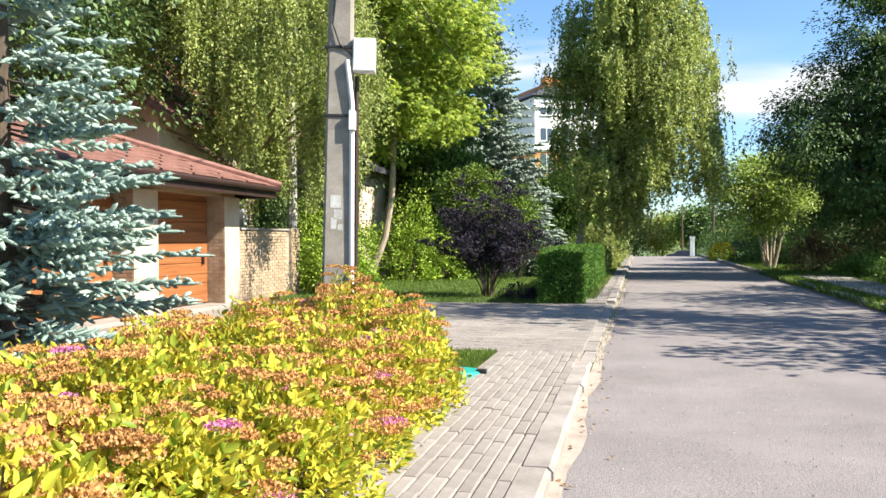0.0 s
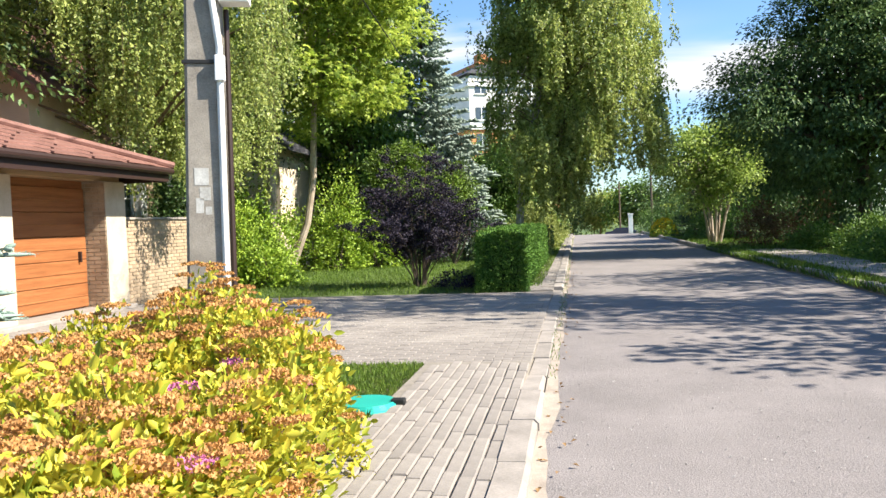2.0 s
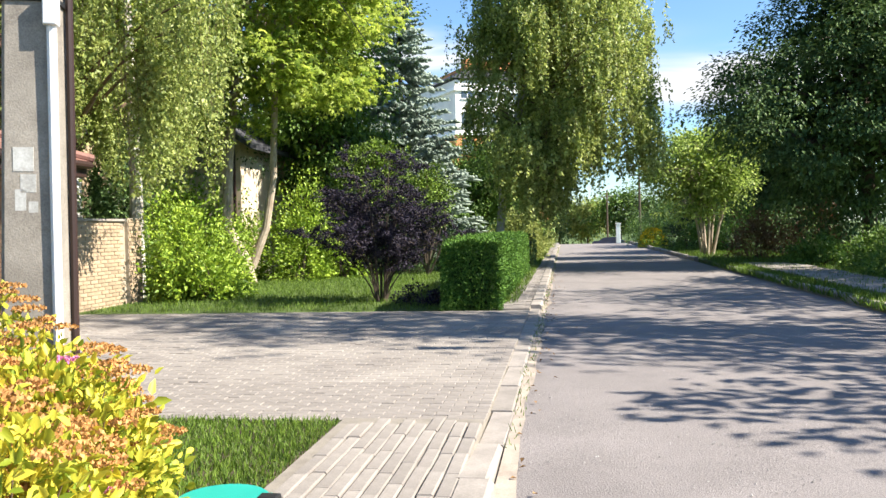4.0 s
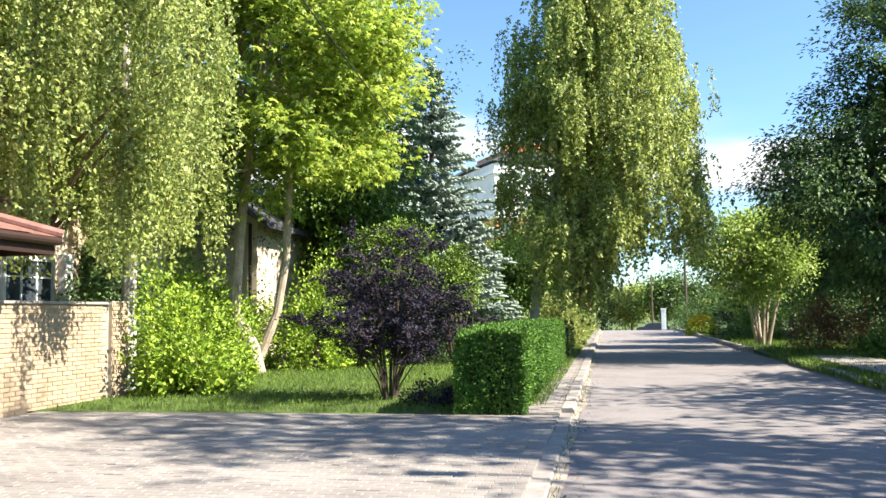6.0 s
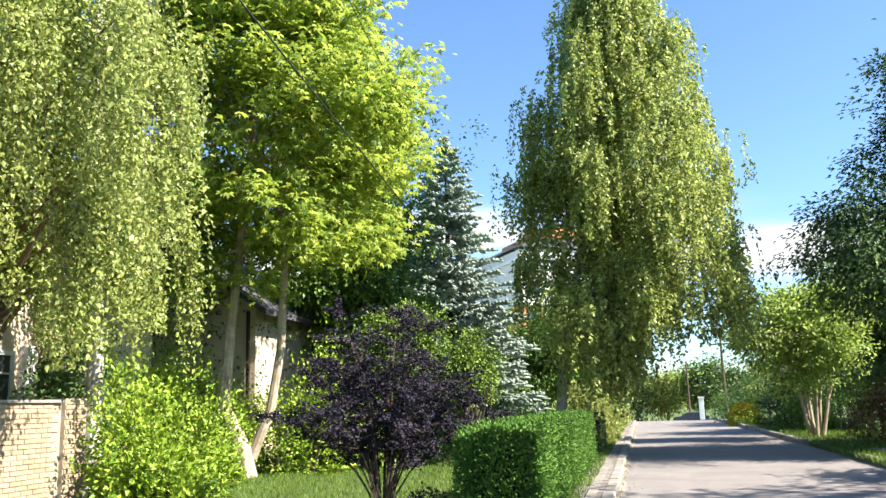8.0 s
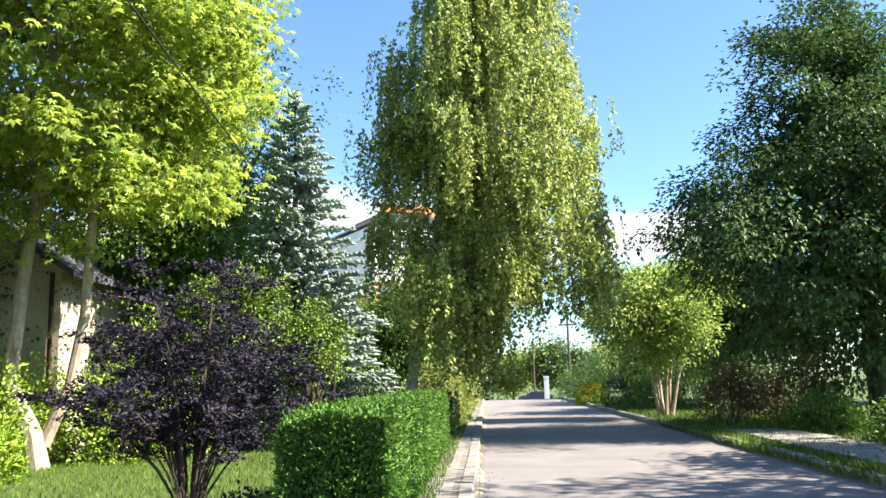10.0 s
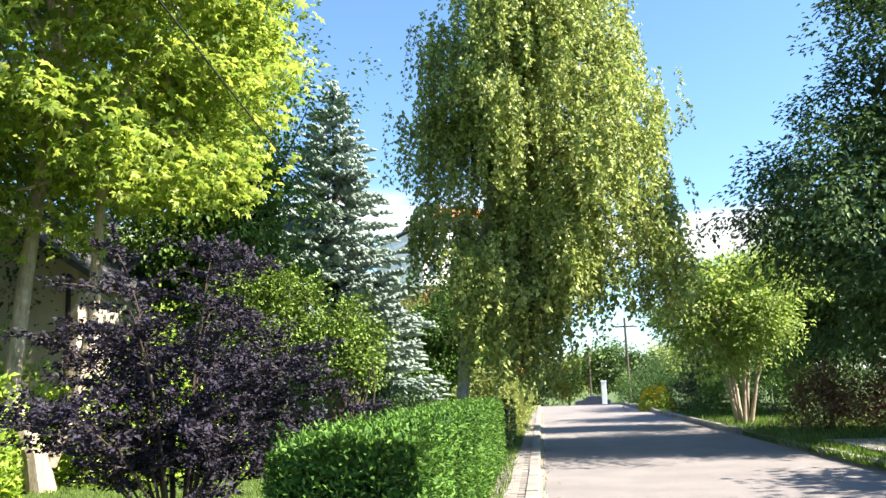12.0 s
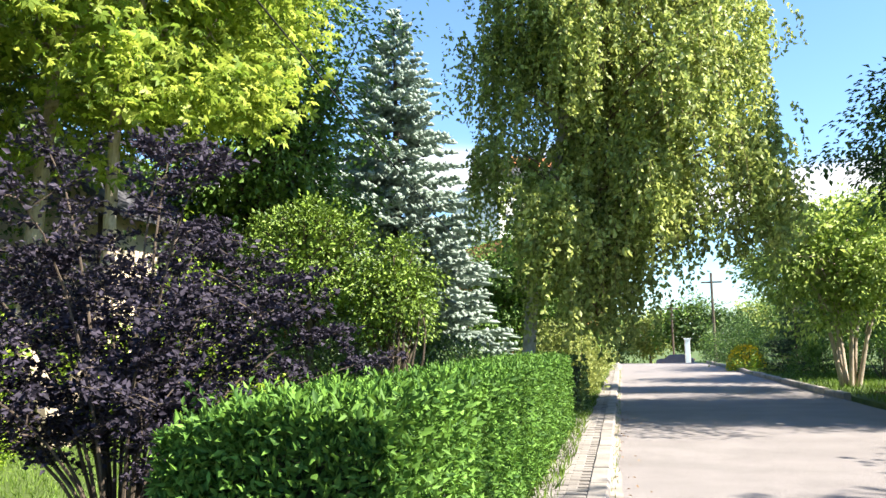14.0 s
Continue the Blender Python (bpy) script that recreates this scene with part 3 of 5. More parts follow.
def sheet(name, x0, x1, y0, y1, z, material, nx=1, ny=1, rise=0.0):
    V = [(x0 + (x1 - x0) * i / nx, y0 + (y1 - y0) * j / ny, z + noise.noise((i * 0.9, j * 0.6, 3.1)) * rise + fall(y0 + (y1 - y0) * j / ny)) for j in range(ny + 1) for i in range(nx + 1)]
    Fc = [(j * (nx + 1) + i, j * (nx + 1) + i + 1, (j + 1) * (nx + 1) + i + 1, (j + 1) * (nx + 1) + i) for j in range(ny) for i in range(nx)]
    return part(name, (V, Fc), material)


land = [-1500] + list(range(60, 135, 5)) + [1500]
tagged(part("ground", ([(x, y, -0.04 + fall(y)) for y in land for x in (-1500, 1500)], [(2 * i, 2 * i + 1, 2 * i + 3, 2 * i + 2) for i in range(len(land) - 1)]), TURF), "mown green turf reaching to the horizon", "ground", kind="structure")
tagged(sheet("road", -0.75, 4.52, -12, 126, 0.0, ASPHALT, 6, 138, 0.012), "worn grey asphalt road with loose gravel", "road", kind="structure")

n_grit = 5200
gx, gy = RNG.uniform(-0.6, 4.2, n_grit), 2.0 + RNG.random(n_grit) ** 1.3 * 16
gv, gf = [], []
for i in range(n_grit):
    if noise.noise((gx[i] * 0.7, gy[i] * 0.35, 0.0)) < -0.12:
        continue
    s = 0.003 + 0.007 * RNG.random() ** 2
    b = len(gv)
    gv += [(gx[i] + s * math.cos(a), gy[i] + s * math.sin(a), 0.006) for a in (0.3, 2.0, 3.6, 5.1)] + [(gx[i], gy[i], 0.006 + s * 0.9)]
    gf += [(b, b + 1, b + 4), (b + 1, b + 2, b + 4), (b + 2, b + 3, b + 4), (b + 3, b, b + 4)]
tagged(part("gravel", (gv, gf), STONE), "loose grey grit scattered over the asphalt", "gravel", kind="stuff")

DIRT = surface("pale_dirt", (0.24, 0.2, 0.165), (0.38, 0.325, 0.27), 4.0, 80.0, 0.95, 0.5)
dv, df = [], []
for i in range(141):
    y = -2 + i * 0.5
    w = 0.1 + 0.09 * noise.noise((y * 0.9, 4.2, 0)) + 0.05 * noise.noise((y * 4.1, 1.2, 0))
    dv += [(-0.745, y, 0.022), (-0.745 + w * 0.6, y, 0.016), (-0.745 + max(w, 0.05), y, 0.0145)]
    if i:
        df += [(3 * i - 3, 3 * i - 2, 3 * i + 1, 3 * i), (3 * i - 2, 3 * i - 1, 3 * i + 2, 3 * i + 1)]
tagged(part("gutter_dirt", (dv, df), DIRT), "strip of sandy dirt along the kerb", "dirt", kind="stuff")
LITTER = leafy("fallen_leaf", (0.12, 0.07, 0.03), (0.35, 0.22, 0.1), 0.2, rough=0.9)
nl = 150
LP = np.stack([-0.72 + np.abs(RNG.normal(size=nl)) * 0.16, RNG.uniform(2, 34, nl), np.full(nl, 0.026)], 1)
tagged(leaves("leaf_litter", LP, RNG.normal(size=LP.shape) * np.array([1, 1, 0.15]), 0.045, 0.03, LITTER, None, flat=0.8), "dry fallen leaves along the kerb", "leaf litter", kind="stuff")
KX0, KX1 = -0.93, -0.74                                   # left kerb
PATH_Z, DRIVE_Z = 0.10, 0.06


def kerb_stone(length, width, height, drop=0.0):
    """One kerb stone with a chamfered road edge; drop lowers its far end."""
    bm = bmesh.new()
    c = 0.03
    prof = [(0, -0.15), (width, -0.15), (width, height - c), (width - c, height), (0, height)]
    a = [bm.verts.new((x, 0.006, z)) for x, z in prof]
    b = [bm.verts.new((x, length - 0.006, z - (drop if z > 0 else 0))) for x, z in prof]
    for i in range(5):
        bm.faces.new((a[i], a[(i + 1) % 5], b[(i + 1) % 5], b[i]))
    bm.faces.new(a[::-1])
    bm.faces.new(b)
    bmesh.ops.recalc_face_normals(bm, faces=bm.faces[:])
    me = bpy.data.meshes.new("kerb_stone")
    bm.to_mesh(me)
    bm.free()
    me.materials.append(CONCRETE)
    return me


kerb_l = thing("kerb_left", "weathered pale concrete kerb along the road", "kerb", kind="structure")
k_full, k_drop, k_low = kerb_stone(1.0, 0.19, 0.107), kerb_stone(1.0, 0.19, 0.107, 0.07), kerb_stone(1.0, 0.19, 0.035)
for i in range(-3, 70):
    y = i + 0.2
    data = k_full if y < 8.5 else k_drop if y < 9.5 else k_low if y < 18.6 else k_full
    st = part("kerb_stone", data, CONCRETE, kerb_l)
    st.matrix_local = pose(KX0 + RNG.normal() * 0.006, y, RNG.normal() * 0.004, 0, 0, RNG.normal() * 0.4)
kerb_r = thing("kerb_right", "old concrete kerb overgrown with weeds", "kerb", kind="structure")
k_right = kerb_stone(1.0, 0.16, 0.15)
for i in list(range(6, 33)) + list(range(37, 70)):
    st = part("kerb_stone", k_right, CONCRETE, kerb_r)
    st.matrix_local = pose(4.66 + RNG.normal() * 0.012, i + 1, RNG.normal() * 0.01, 0, 0, 180 + RNG.normal() * 0.8)

tagged(part("pavement_base", box(-1.98, KX0, -4, 10.7, -0.1, PATH_Z - 0.022), SAND), "sandy bed under the footpath blocks", "pavement", kind="structure")
tagged(part("driveway_base", box(-9.3, KX0, 10.7, 18.75, -0.1, DRIVE_Z - 0.014), SAND), "sandy bed under the driveway blocks", "pavement", kind="structure")
tagged(part("far_pavement_base", box(-1.62, KX0, 18.75, 70, -0.1, PATH_Z - 0.016), SAND), "sandy bed under the far footpath blocks", "pavement", kind="structure")
tagged(part("bed_soil", box(-4.9, -1.985, -4, 10.66, -0.1, 0.06), SOIL), "dark soil of the shrub bed", "soil", kind="structure")
tagged(part("garden_ground", box(-9.9, -1.625, 18.755, 34, -0.1, 0.05), TURF), "shaded garden lawn", "lawn", kind="structure")
tagged(part("side_ground", box(-16, -4.905, -6, 10.65, -0.1, 0.03), SOIL), "bare soil under the spruce", "soil", kind="structure")
tagged(part("verge", box(4.68, 30, 4, 70, -0.1, 0.07), TURF), "grassy verge beside the road", "verge", kind="structure")
slab_walk = thing("slab_path", "pale concrete slab path beside the road", "path", kind="structure")
slab = box(0, 1.35, 0, 1.15, -0.06, 0.06, 0.015)
slab_me = bpy.data.meshes.new("slab")
slab.to_mesh(slab_me)
slab_me.materials.append(CONCRETE)
for i in range(14):
    part("slab", slab_me, CONCRETE, slab_walk).matrix_local = pose(5.15 + RNG.normal() * 0.02, 15.5 + i * 1.18, 0.11, RNG.normal() * 0.5, RNG.normal() * 0.5, RNG.normal() * 0.6)

# ---- garage and its wall ----
PALE = surface('pale_render', (0.42, 0.35, 0.26), (0.58, 0.5, 0.39), 2.0, 50, 0.9, 0.15)
garage = thing("garage", "cream brick garage with brown roof and wooden doors", "garage", (-9.6, 14.3, 0))
GO = Vector((-9.6, 14.3, 0))


def at_garage(bm):
    bmesh.ops.translate(bm, verts=bm.verts[:], vec=-GO)
    return bm


part("wall", at_garage(box(-15.5, -9.75, 7.2, 17.6, -0.1, 2.72)), PLASTER, garage)
part("lintel", at_garage(box(-9.75, -9.32, 7.2, 17.66, 2.52, 2.66, 0.006)), SOFFIT, garage, "pale wooden lintel board")
for y0, y1 in ((10.1, 10.9), (13.52, 14.33), (16.95, 17.66)):
    pier = part("pier", at_garage(box(-9.747, -9.24, y0 + 0.012, y1 - 0.012, 0, 2.515)), MORTAR, garage)
    bv, bf = [], []
    rowz = 0.02
    r = 0
    while rowz < 2.44:
        for (ax, lo, hi, fix, sg) in (("y", y0, y1, -9.24, 1), ("x", -9.74, -9.225, y0 + 0.012, -1), ("x", -9.74, -9.225, y1 - 0.012, 1)):
            u = lo - (0.13 if r % 2 else 0)
            while u < hi - 0.02:
                a, b = max(u, lo) + 0.004, min(u + 0.255, hi) - 0.004
                if b - a > 0.03:
                    o = len(bv)
                    for d in (0.0, 0.014 * sg):
                        for (s, z) in ((a, rowz), (b, rowz), (b, rowz + 0.066), (a, rowz + 0.066)):
                            bv.append(Vector((fix + d, s, z) if ax == "y" else (s, fix + d, z)) - GO)
                    bf += [(o + 4, o + 5, o + 6, o + 7), (o, o + 1, o + 5, o + 4), (o + 2, o + 3, o + 7, o + 6), (o + 1, o + 2, o + 6, o + 5), (o + 3, o, o + 4, o + 7)]
                u += 0.265
        rowz += 0.077
        r += 1
    skin = part("brick_facing", (bv, bf), BRICK_FAR, pier)
    skin["kind"] = "stuff"
for y0, y1 in ((13.53, 14.32), (16.96, 17.65)):
    part("render_panel", at_garage(box(-9.222, -9.205, y0, y1, 0.12, 2.5, 0.004)), PALE, garage, "smooth pale rendered panel")
for y0, y1 in ((10.9, 13.52), (14.33, 16.95)):
    door = part("garage_door", at_garage(box(-9.74, -9.66, y0 + 0.02, y1 - 0.02, 0.14, 2.515)), WOOD, garage, "varnished brown wooden sectional door")
    for k in range(5):
        z0 = 0.16 + k * 0.445
        part("panel", at_garage(box(-9.66, -9.625, y0 + 0.03, y1 - 0.03, z0, z0 + 0.435, 0.012)), WOOD, door)
        part("panel_rib", at_garage(box(-9.628, -9.612, y0 + 0.05, y1 - 0.05, z0 + 0.2, z0 + 0.225, 0.006)), WOOD, door)
    part("handle", at_garage(box(-9.64, -9.56, y1 - 0.3, y1 - 0.26, 1.0, 1.2, 0.008)), BROWN, door, "dark metal handle")
part("threshold", at_garage(box(-9.74, -9.0, 10.2, 17.6, 0.03, 0.13, 0.02)), CONCRETE, garage)
part("soffit", at_garage(box(-9.74, -8.47, 7.0, 17.9, 2.70, 2.73)), SOFFIT, garage, "pale boarded soffit")
part("fascia", at_garage(box(-8.48, -8.44, 6.9, 18.0, 2.5, 2.75, 0.004)), BROWN, garage, "dark brown fascia board")
part("fascia", at_garage(box(-16, -8.485, 17.96, 18.0, 2.5, 2.75, 0.004)), BROWN, garage)
gut = tubes([[((-8.37, 6.9, 2.73), 0.065), ((-8.37, 18.0, 2.70), 0.065)]], 10)
part("gutter", ([v - GO for v in gut[0]], gut[1]), BROWN, garage, "round brown gutter")
roof = bmesh.new()
rv = [roof.verts.new(Vector(p) - GO) for p in ((-8.37, 6.5, 2.77), (-8.37, 18.1, 2.77), (-12.4, 14.5, 4.18), (-12.4, 6.5, 4.18), (-16.2, 18.1, 2.77), (-16.2, 6.5, 2.77))]
for q in ((0, 1, 2, 3), (1, 4, 2), (4, 5, 3, 2)):
    roof.faces.new([rv[i] for i in q])
roof_ob = part("roof", roof, ROOF_RED, garage, "weathered red-brown roof")
tile_me = mesh_of("roof_course", [(0, 0, 0), (0, 1, 0), (-0.34, 1, 0.118), (-0.34, 0, 0.118), (0, 0, 0.03), (0, 1, 0.03), (-0.34, 1, 0.123), (-0.34, 0, 0.123)],
                  [(4, 5, 6, 7), (0, 1, 5, 4), (0, 4, 7, 3), (1, 2, 6, 5)], ROOF_RED)
for c in range(10):
    x = -8.36 - 0.34 * c
    z = 2.785 + 0.119 * c
    top_y = 18.05 - (c + 1) * 0.31
    for k in range(11):
        y = 6.6 + k * 1.09 + (0.5 if c % 2 else 0)
        if y + 1.0 < top_y:
            part("roof_tile", tile_me, ROOF_RED, roof_ob).matrix_local = pose(x - GO.x, y - GO.y, z)
for p, q in (((-8.36, 18.08, 2.82), (-12.4, 14.5, 4.22)),):
    cap = tubes([[(Vector(p) - GO, 0.07), (Vector(q) - GO, 0.07)]], 8)
    part("hip_cap", cap, ROOF_RED, garage)

wall = thing("wall_garden", "cream brick garden wall with a thicker end pillar", "wall", (-9.45, 19.5, 0), kind="structure")
WO = Vector((-9.45, 19.5, 0))
part("wall_core", (lambda bm: (bmesh.ops.translate(bm, verts=bm.verts[:], vec=-WO), bm)[1])(box(-9.75, -9.46, 17.68, 21.5, -0.1, 1.78)), MORTAR, wall)
part("pillar_core", (lambda bm: (bmesh.ops.translate(bm, verts=bm.verts[:], vec=-WO), bm)[1])(box(-9.8, -9.385, 20.98, 21.52, -0.1, 1.85)), MORTAR, wall)
part("coping", (lambda bm: (bmesh.ops.translate(bm, verts=bm.verts[:], vec=-WO), bm)[1])(box(-9.8, -9.4, 17.7, 20.97, 1.782, 1.83, 0.008)), CONCRETE, wall, "thin pale coping")

# ---- houses behind the garden ----
def house(name, label, x0, x1, y0, y1, eave, ridge, wall_mat, roof_mat, along="y", over=0.6):
    h = thing(name, label, "house", ((x0 + x1) / 2, (y0 + y1) / 2, 0))
    o = Vector(h.location)
    def put(bm):
        bmesh.ops.translate(bm, verts=bm.verts[:], vec=-o)
        return bm
    cx = (x0 + x1) / 2
    part("wall", put(prism([(x0, -0.1), (x1, -0.1), (x1, eave), (cx, ridge - 0.25), (x0, eave)], "y", y0, y1)), wall_mat, h)
    s = (ridge - eave) / (x1 - cx)
    t = 0.16
    part("roof", put(prism([(x0 - over, eave - over * s), (cx, ridge), (x1 + over, eave - over * s), (x1 + over, eave - over * s + t), (cx, ridge + t), (x0 - over, eave - over * s + t)], "y", y0 - over, y1 + over)), roof_mat, h)
    return h, put


def window(h, put, x, y0, y1, z0, z1, bars=2):
    """A window in a wall that faces +x: white frame and bars before dark glass."""
    w = part("window", put(box(x - 0.02, x + 0.03, y0, y1, z0, z1)), GLASS, h, "dark glass in a white frame")
    for a, b, c, d in ((y0 - 0.08, y0, z0 - 0.08, z1 + 0.08), (y1, y1 + 0.08, z0 - 0.08, z1 + 0.08), (y0, y1, z1, z1 + 0.08), (y0, y1, z0 - 0.08, z0)):
        part("frame", put(box(x, x + 0.07, a, b, c, d, 0.006)), WHITE, w)
    for k in range(1, bars + 1):
        yy = y0 + (y1 - y0) * k / (bars + 1)
        part("bar", put(box(x + 0.03, x + 0.055, yy - 0.02, yy + 0.02, z0, z1)), WHITE, w)
    part("bar", put(box(x + 0.03, x + 0.055, y0, y1, z1 - (z1 - z0) * 0.3, z1 - (z1 - z0) * 0.3 + 0.035)), WHITE, w)


h1, put1 = house("house", "cream plastered house with white windows behind the wall", -20.0, -12.0, 18.8, 27.5, 4.9, 7.6, PLASTER, ROOF_RED)
window(h1, put1, -12.0, 21.3, 22.7, 1.55, 2.75)
part("column", put1(box(-12.0, -11.8, 22.95, 23.25, 0, 2.95, 0.02)), WHITE, h1, "white plaster pilaster")
part("stone_facing", put1(box(-11.995, -11.9, 23.3, 24.6, 0, 3.9, 0.02)), BRICK_FAR, h1, "rough cream stone facing")
h2, put2 = house("house", "plastered house with a dark tiled gable roof", -19.5, -10.9, 31.0, 38.0, 4.6, 7.4, PLASTER, ROOF_DARK)
part("downpipe", put2(box(-11.15, -11.05, 30.9, 30.98, 0, 4.4, 0.02)), BROWN, h2, "dark downpipe")
h3, put3 = house("outbuilding", "low red brick outbuilding under a dark roof", -15.5, -11.5, 41.0, 47.0, 3.2, 5.4, RED_BRICK, ROOF_DARK)
h4, put4 = house("house", "red brick house under a dark red roof behind the trees", -24.0, -15.8, 4.0, 17.0, 6.5, 9.5, RED_BRICK, ROOF_RED)


def block(name, label, x0, x1, y0, y1, floors, floor_h, base_mat, top_mat, base_floors, cols, cap):
    b = thing(name, label, "building", ((x0 + x1) / 2, (y0 + y1) / 2, 0))
    o = Vector(b.location)
    def put(bm):
        bmesh.ops.translate(bm, verts=bm.verts[:], vec=-o)
        return bm
    zb, zt = base_floors * floor_h, floors * floor_h
    part("lower_wall", put(box(x0, x1, y0, y1, -3.0, zb)), base_mat, b)
    part("upper_wall", put(box(x0, x1, y0, y1, zb, zt)), top_mat, b)
    for z in (zb, zt - 1.1):
        part("cornice", put(box(x0 - 0.3, x1 + 0.3, y0 - 0.3, y1 + 0.3, z - 0.2, z + 0.2, 0.05)), WHITE, b)
    for f in range(floors):
        for c in range(cols):
            x = x0 + (x1 - x0) * (c + 0.5) / cols
            z = f * floor_h + 1.0
            w = part("window", put(box(x - 0.75, x + 0.75, y0 - 0.06, y0 + 0.1, z, z + 1.5)), GLASS, b)
            part("frame", put(box(x - 0.04, x + 0.04, y0 - 0.1, y0 - 0.06, z, z + 1.5)), WHITE, w)
            part("sill", put(box(x - 0.85, x + 0.85, y0 - 0.2, y0 - 0.06, z - 0.12, z)), WHITE, w)
    if cap:
        part("roof", put(prism([(x0 - 0.4, zt + 0.2), (x1 + 0.4, zt + 0.2), (x1 - 1.5, zt + 1.3), (x0 + 1.5, zt + 1.3)], "y", y0 - 0.4, y1 + 0.4)), ROOF_DARK, b)
        for x in (x0 + 2.0, x0 + 6.0):
            part("chimney", put(box(x, x + 1.1, y0 + 1.2, y0 + 2.6, zt + 1.0, zt + 2.9, 0.05)), APT_ORANGE, b, "orange brick chimney")
        part("parapet", put(box(x0 + 3.4, x1 - 1.6, y0 + 0.6, y1 - 1, zt + 1.0, zt + 2.6, 0.05)), APT_ORANGE, b)
    return b


block("apartment_building", "orange and white apartment building with chimneys", -17.3, -5.0, 104, 118, 6, 3.15, APT_ORANGE, APT_WHITE, 4, 4, True).rotation_euler = (0, 0, radians(32))
block("apartment_building", "white apartment building behind the gardens", -46.0, -27.0, 80, 92, 5, 3.1, APT_WHITE, APT_WHITE, 3, 6, False).rotation_euler = (0, 0, radians(25))

# ---- utility pole by the driveway ----
pole = thing("utility_pole", "weathered concrete utility pole leaning slightly", "pole", (-3.93, 9.95, 0))
pole.rotation_euler = (0, radians(1.2), radians(16))
bm = bmesh.new()
rings = []
for z, w, d in ((-0.3, 0.2, 0.2), (0.9, 0.19, 0.19), (2.5, 0.172, 0.175), (4.5, 0.15, 0.155), (9.5, 0.1, 0.11)):
    c = 0.03
    rings.append([bm.verts.new((x, y, z)) for x, y in ((w - c, -d), (w, -d + c), (w, d - c), (w - c, d), (-w + c, d), (-w, d - c), (-w, -d + c), (-w + c, -d))])
for a, b in zip(rings, rings[1:]):
    for i in range(8):
        bm.faces.new((a[i], a[(i + 1) % 8], b[(i + 1) % 8], b[i]))
bm.faces.new(rings[-1])
part("shaft", bm, POLE, pole)
part("meter_box", box(0.16, 0.44, -0.2, 0.02, 3.62, 4.03, 0.015), WHITE, pole, "white metal junction box")
part("conduit", tubes([[((0.09, -0.2, 3.75), 0.03), ((0.16, -0.19, 3.2), 0.032), ((0.17, -0.19, 1.8), 0.032), ((0.19, -0.2, 0.0), 0.032)]], 10), WHITE, pole, "white cable conduit")
part("conduit_joint", box(0.12, 0.21, -0.25, -0.16, 2.88, 3.12, 0.01), WHITE, pole)
part("steel_pipe", tubes([[((0.225, 0.05, 0.0), 0.026), ((0.2, 0.05, 3.6), 0.026)]], 8), BROWN, pole, "rusty brown pipe")
for z in (3.05, 3.9):
    part("strap", box(-0.185, 0.185, -0.185, 0.185, z, z + 0.035, 0.004), WIRE, pole, "black steel strap")
part("cable", tubes([[((-0.05, -0.17, 4.6), 0.012), ((-0.09, -0.18, 4.2), 0.012), ((0.0, -0.19, 3.95), 0.012), ((0.17, -0.17, 3.8), 0.012)]], 6), WIRE, pole)
for dx, dz, w, h in ((-0.03, 1.92, 0.13, 0.16), (0.0, 1.78, 0.1, 0.12), (-0.05, 1.66, 0.07, 0.14), (0.03, 1.62, 0.06, 0.1)):
    part("paper_scrap", box(dx - w / 2, dx + w / 2, -0.183, -0.178, dz, dz + h), PAPER, pole, "torn remains of a paper notice")

mast = thing("street_lamp", "slim steel street lamp on the far verge", "lamp", (8.3, 13.3, 0))
part("shaft", tubes([[((0, 0, -0.1), 0.08), ((0, 0, 7.4), 0.05)]], 10), CONCRETE, mast)
part("arm", tubes([[((0, 0, 7.35), 0.03), ((-0.6, 0, 7.7), 0.028), ((-1.1, 0, 7.75), 0.025)]], 8), CONCRETE, mast)
part("lamp_head", box(-1.6, -1.05, -0.12, 0.12, 7.7, 7.8, 0.03), CONCRETE, mast)

# ---- drain lid and little lawn ----
lid = thing("valve_cover", "teal plastic valve cover set in the grass", "cover", (-2.1, 8.74, 0.03))
bm = bmesh.new()
bmesh.ops.create_cone(bm, cap_ends=True, segments=28, radius1=0.26, radius2=0.24, depth=0.06, matrix=Matrix.Translation((0, 0, 0.06)))
bmesh.ops.bevel(bm, geom=[e for e in bm.edges if abs(e.verts[0].co.z - e.verts[1].co.z) < 1e-4], offset=0.012, segments=2, affect="EDGES")
part("lid", bm, TEAL, lid)
part("rim", tubes([[((0.275 * math.cos(a), 0.275 * math.sin(a), 0.04), 0.018) for a in np.linspace(0, 6.283, 25)]], 6), TEAL, lid)
part("latch", box(0.2, 0.31, -0.04, 0.04, 0.06, 0.11, 0.012), WIRE, lid, "dark latch")
blades("grass_patch", "short green grass beside the footpath", -3.7, -1.99, 8.2, 10.64, 0.055, 14000, 0.055, GRASS, mask=lambda P: (P[:, 0] + 2.1) ** 2 + (P[:, 1] - 8.74) ** 2 > 0.09)
blades("lawn_grass", "short lawn grass in the shaded garden", -9.2, -1.65, 18.8, 31, 0.045, 28000, 0.08, GRASS)
blades("verge_grass", "ragged grass on the road verge", 4.75, 9.0, 14, 60, 0.06, 17000, 0.14, GRASS)
blades("kerb_weeds", "weeds growing along the kerbs", 4.45, 5.1, 14, 33, 0.02, 9000, 0.16, GRASS)
blades("path_weeds", "tufts of grass between path and hedge", -1.65, -1.2, 19.5, 60, 0.08, 7000, 0.1, GRASS)
blades("gutter_weeds", "sparse weeds in the gutter", -0.76, -0.66, 10, 60, 0.0, 900, 0.06, GRASS)

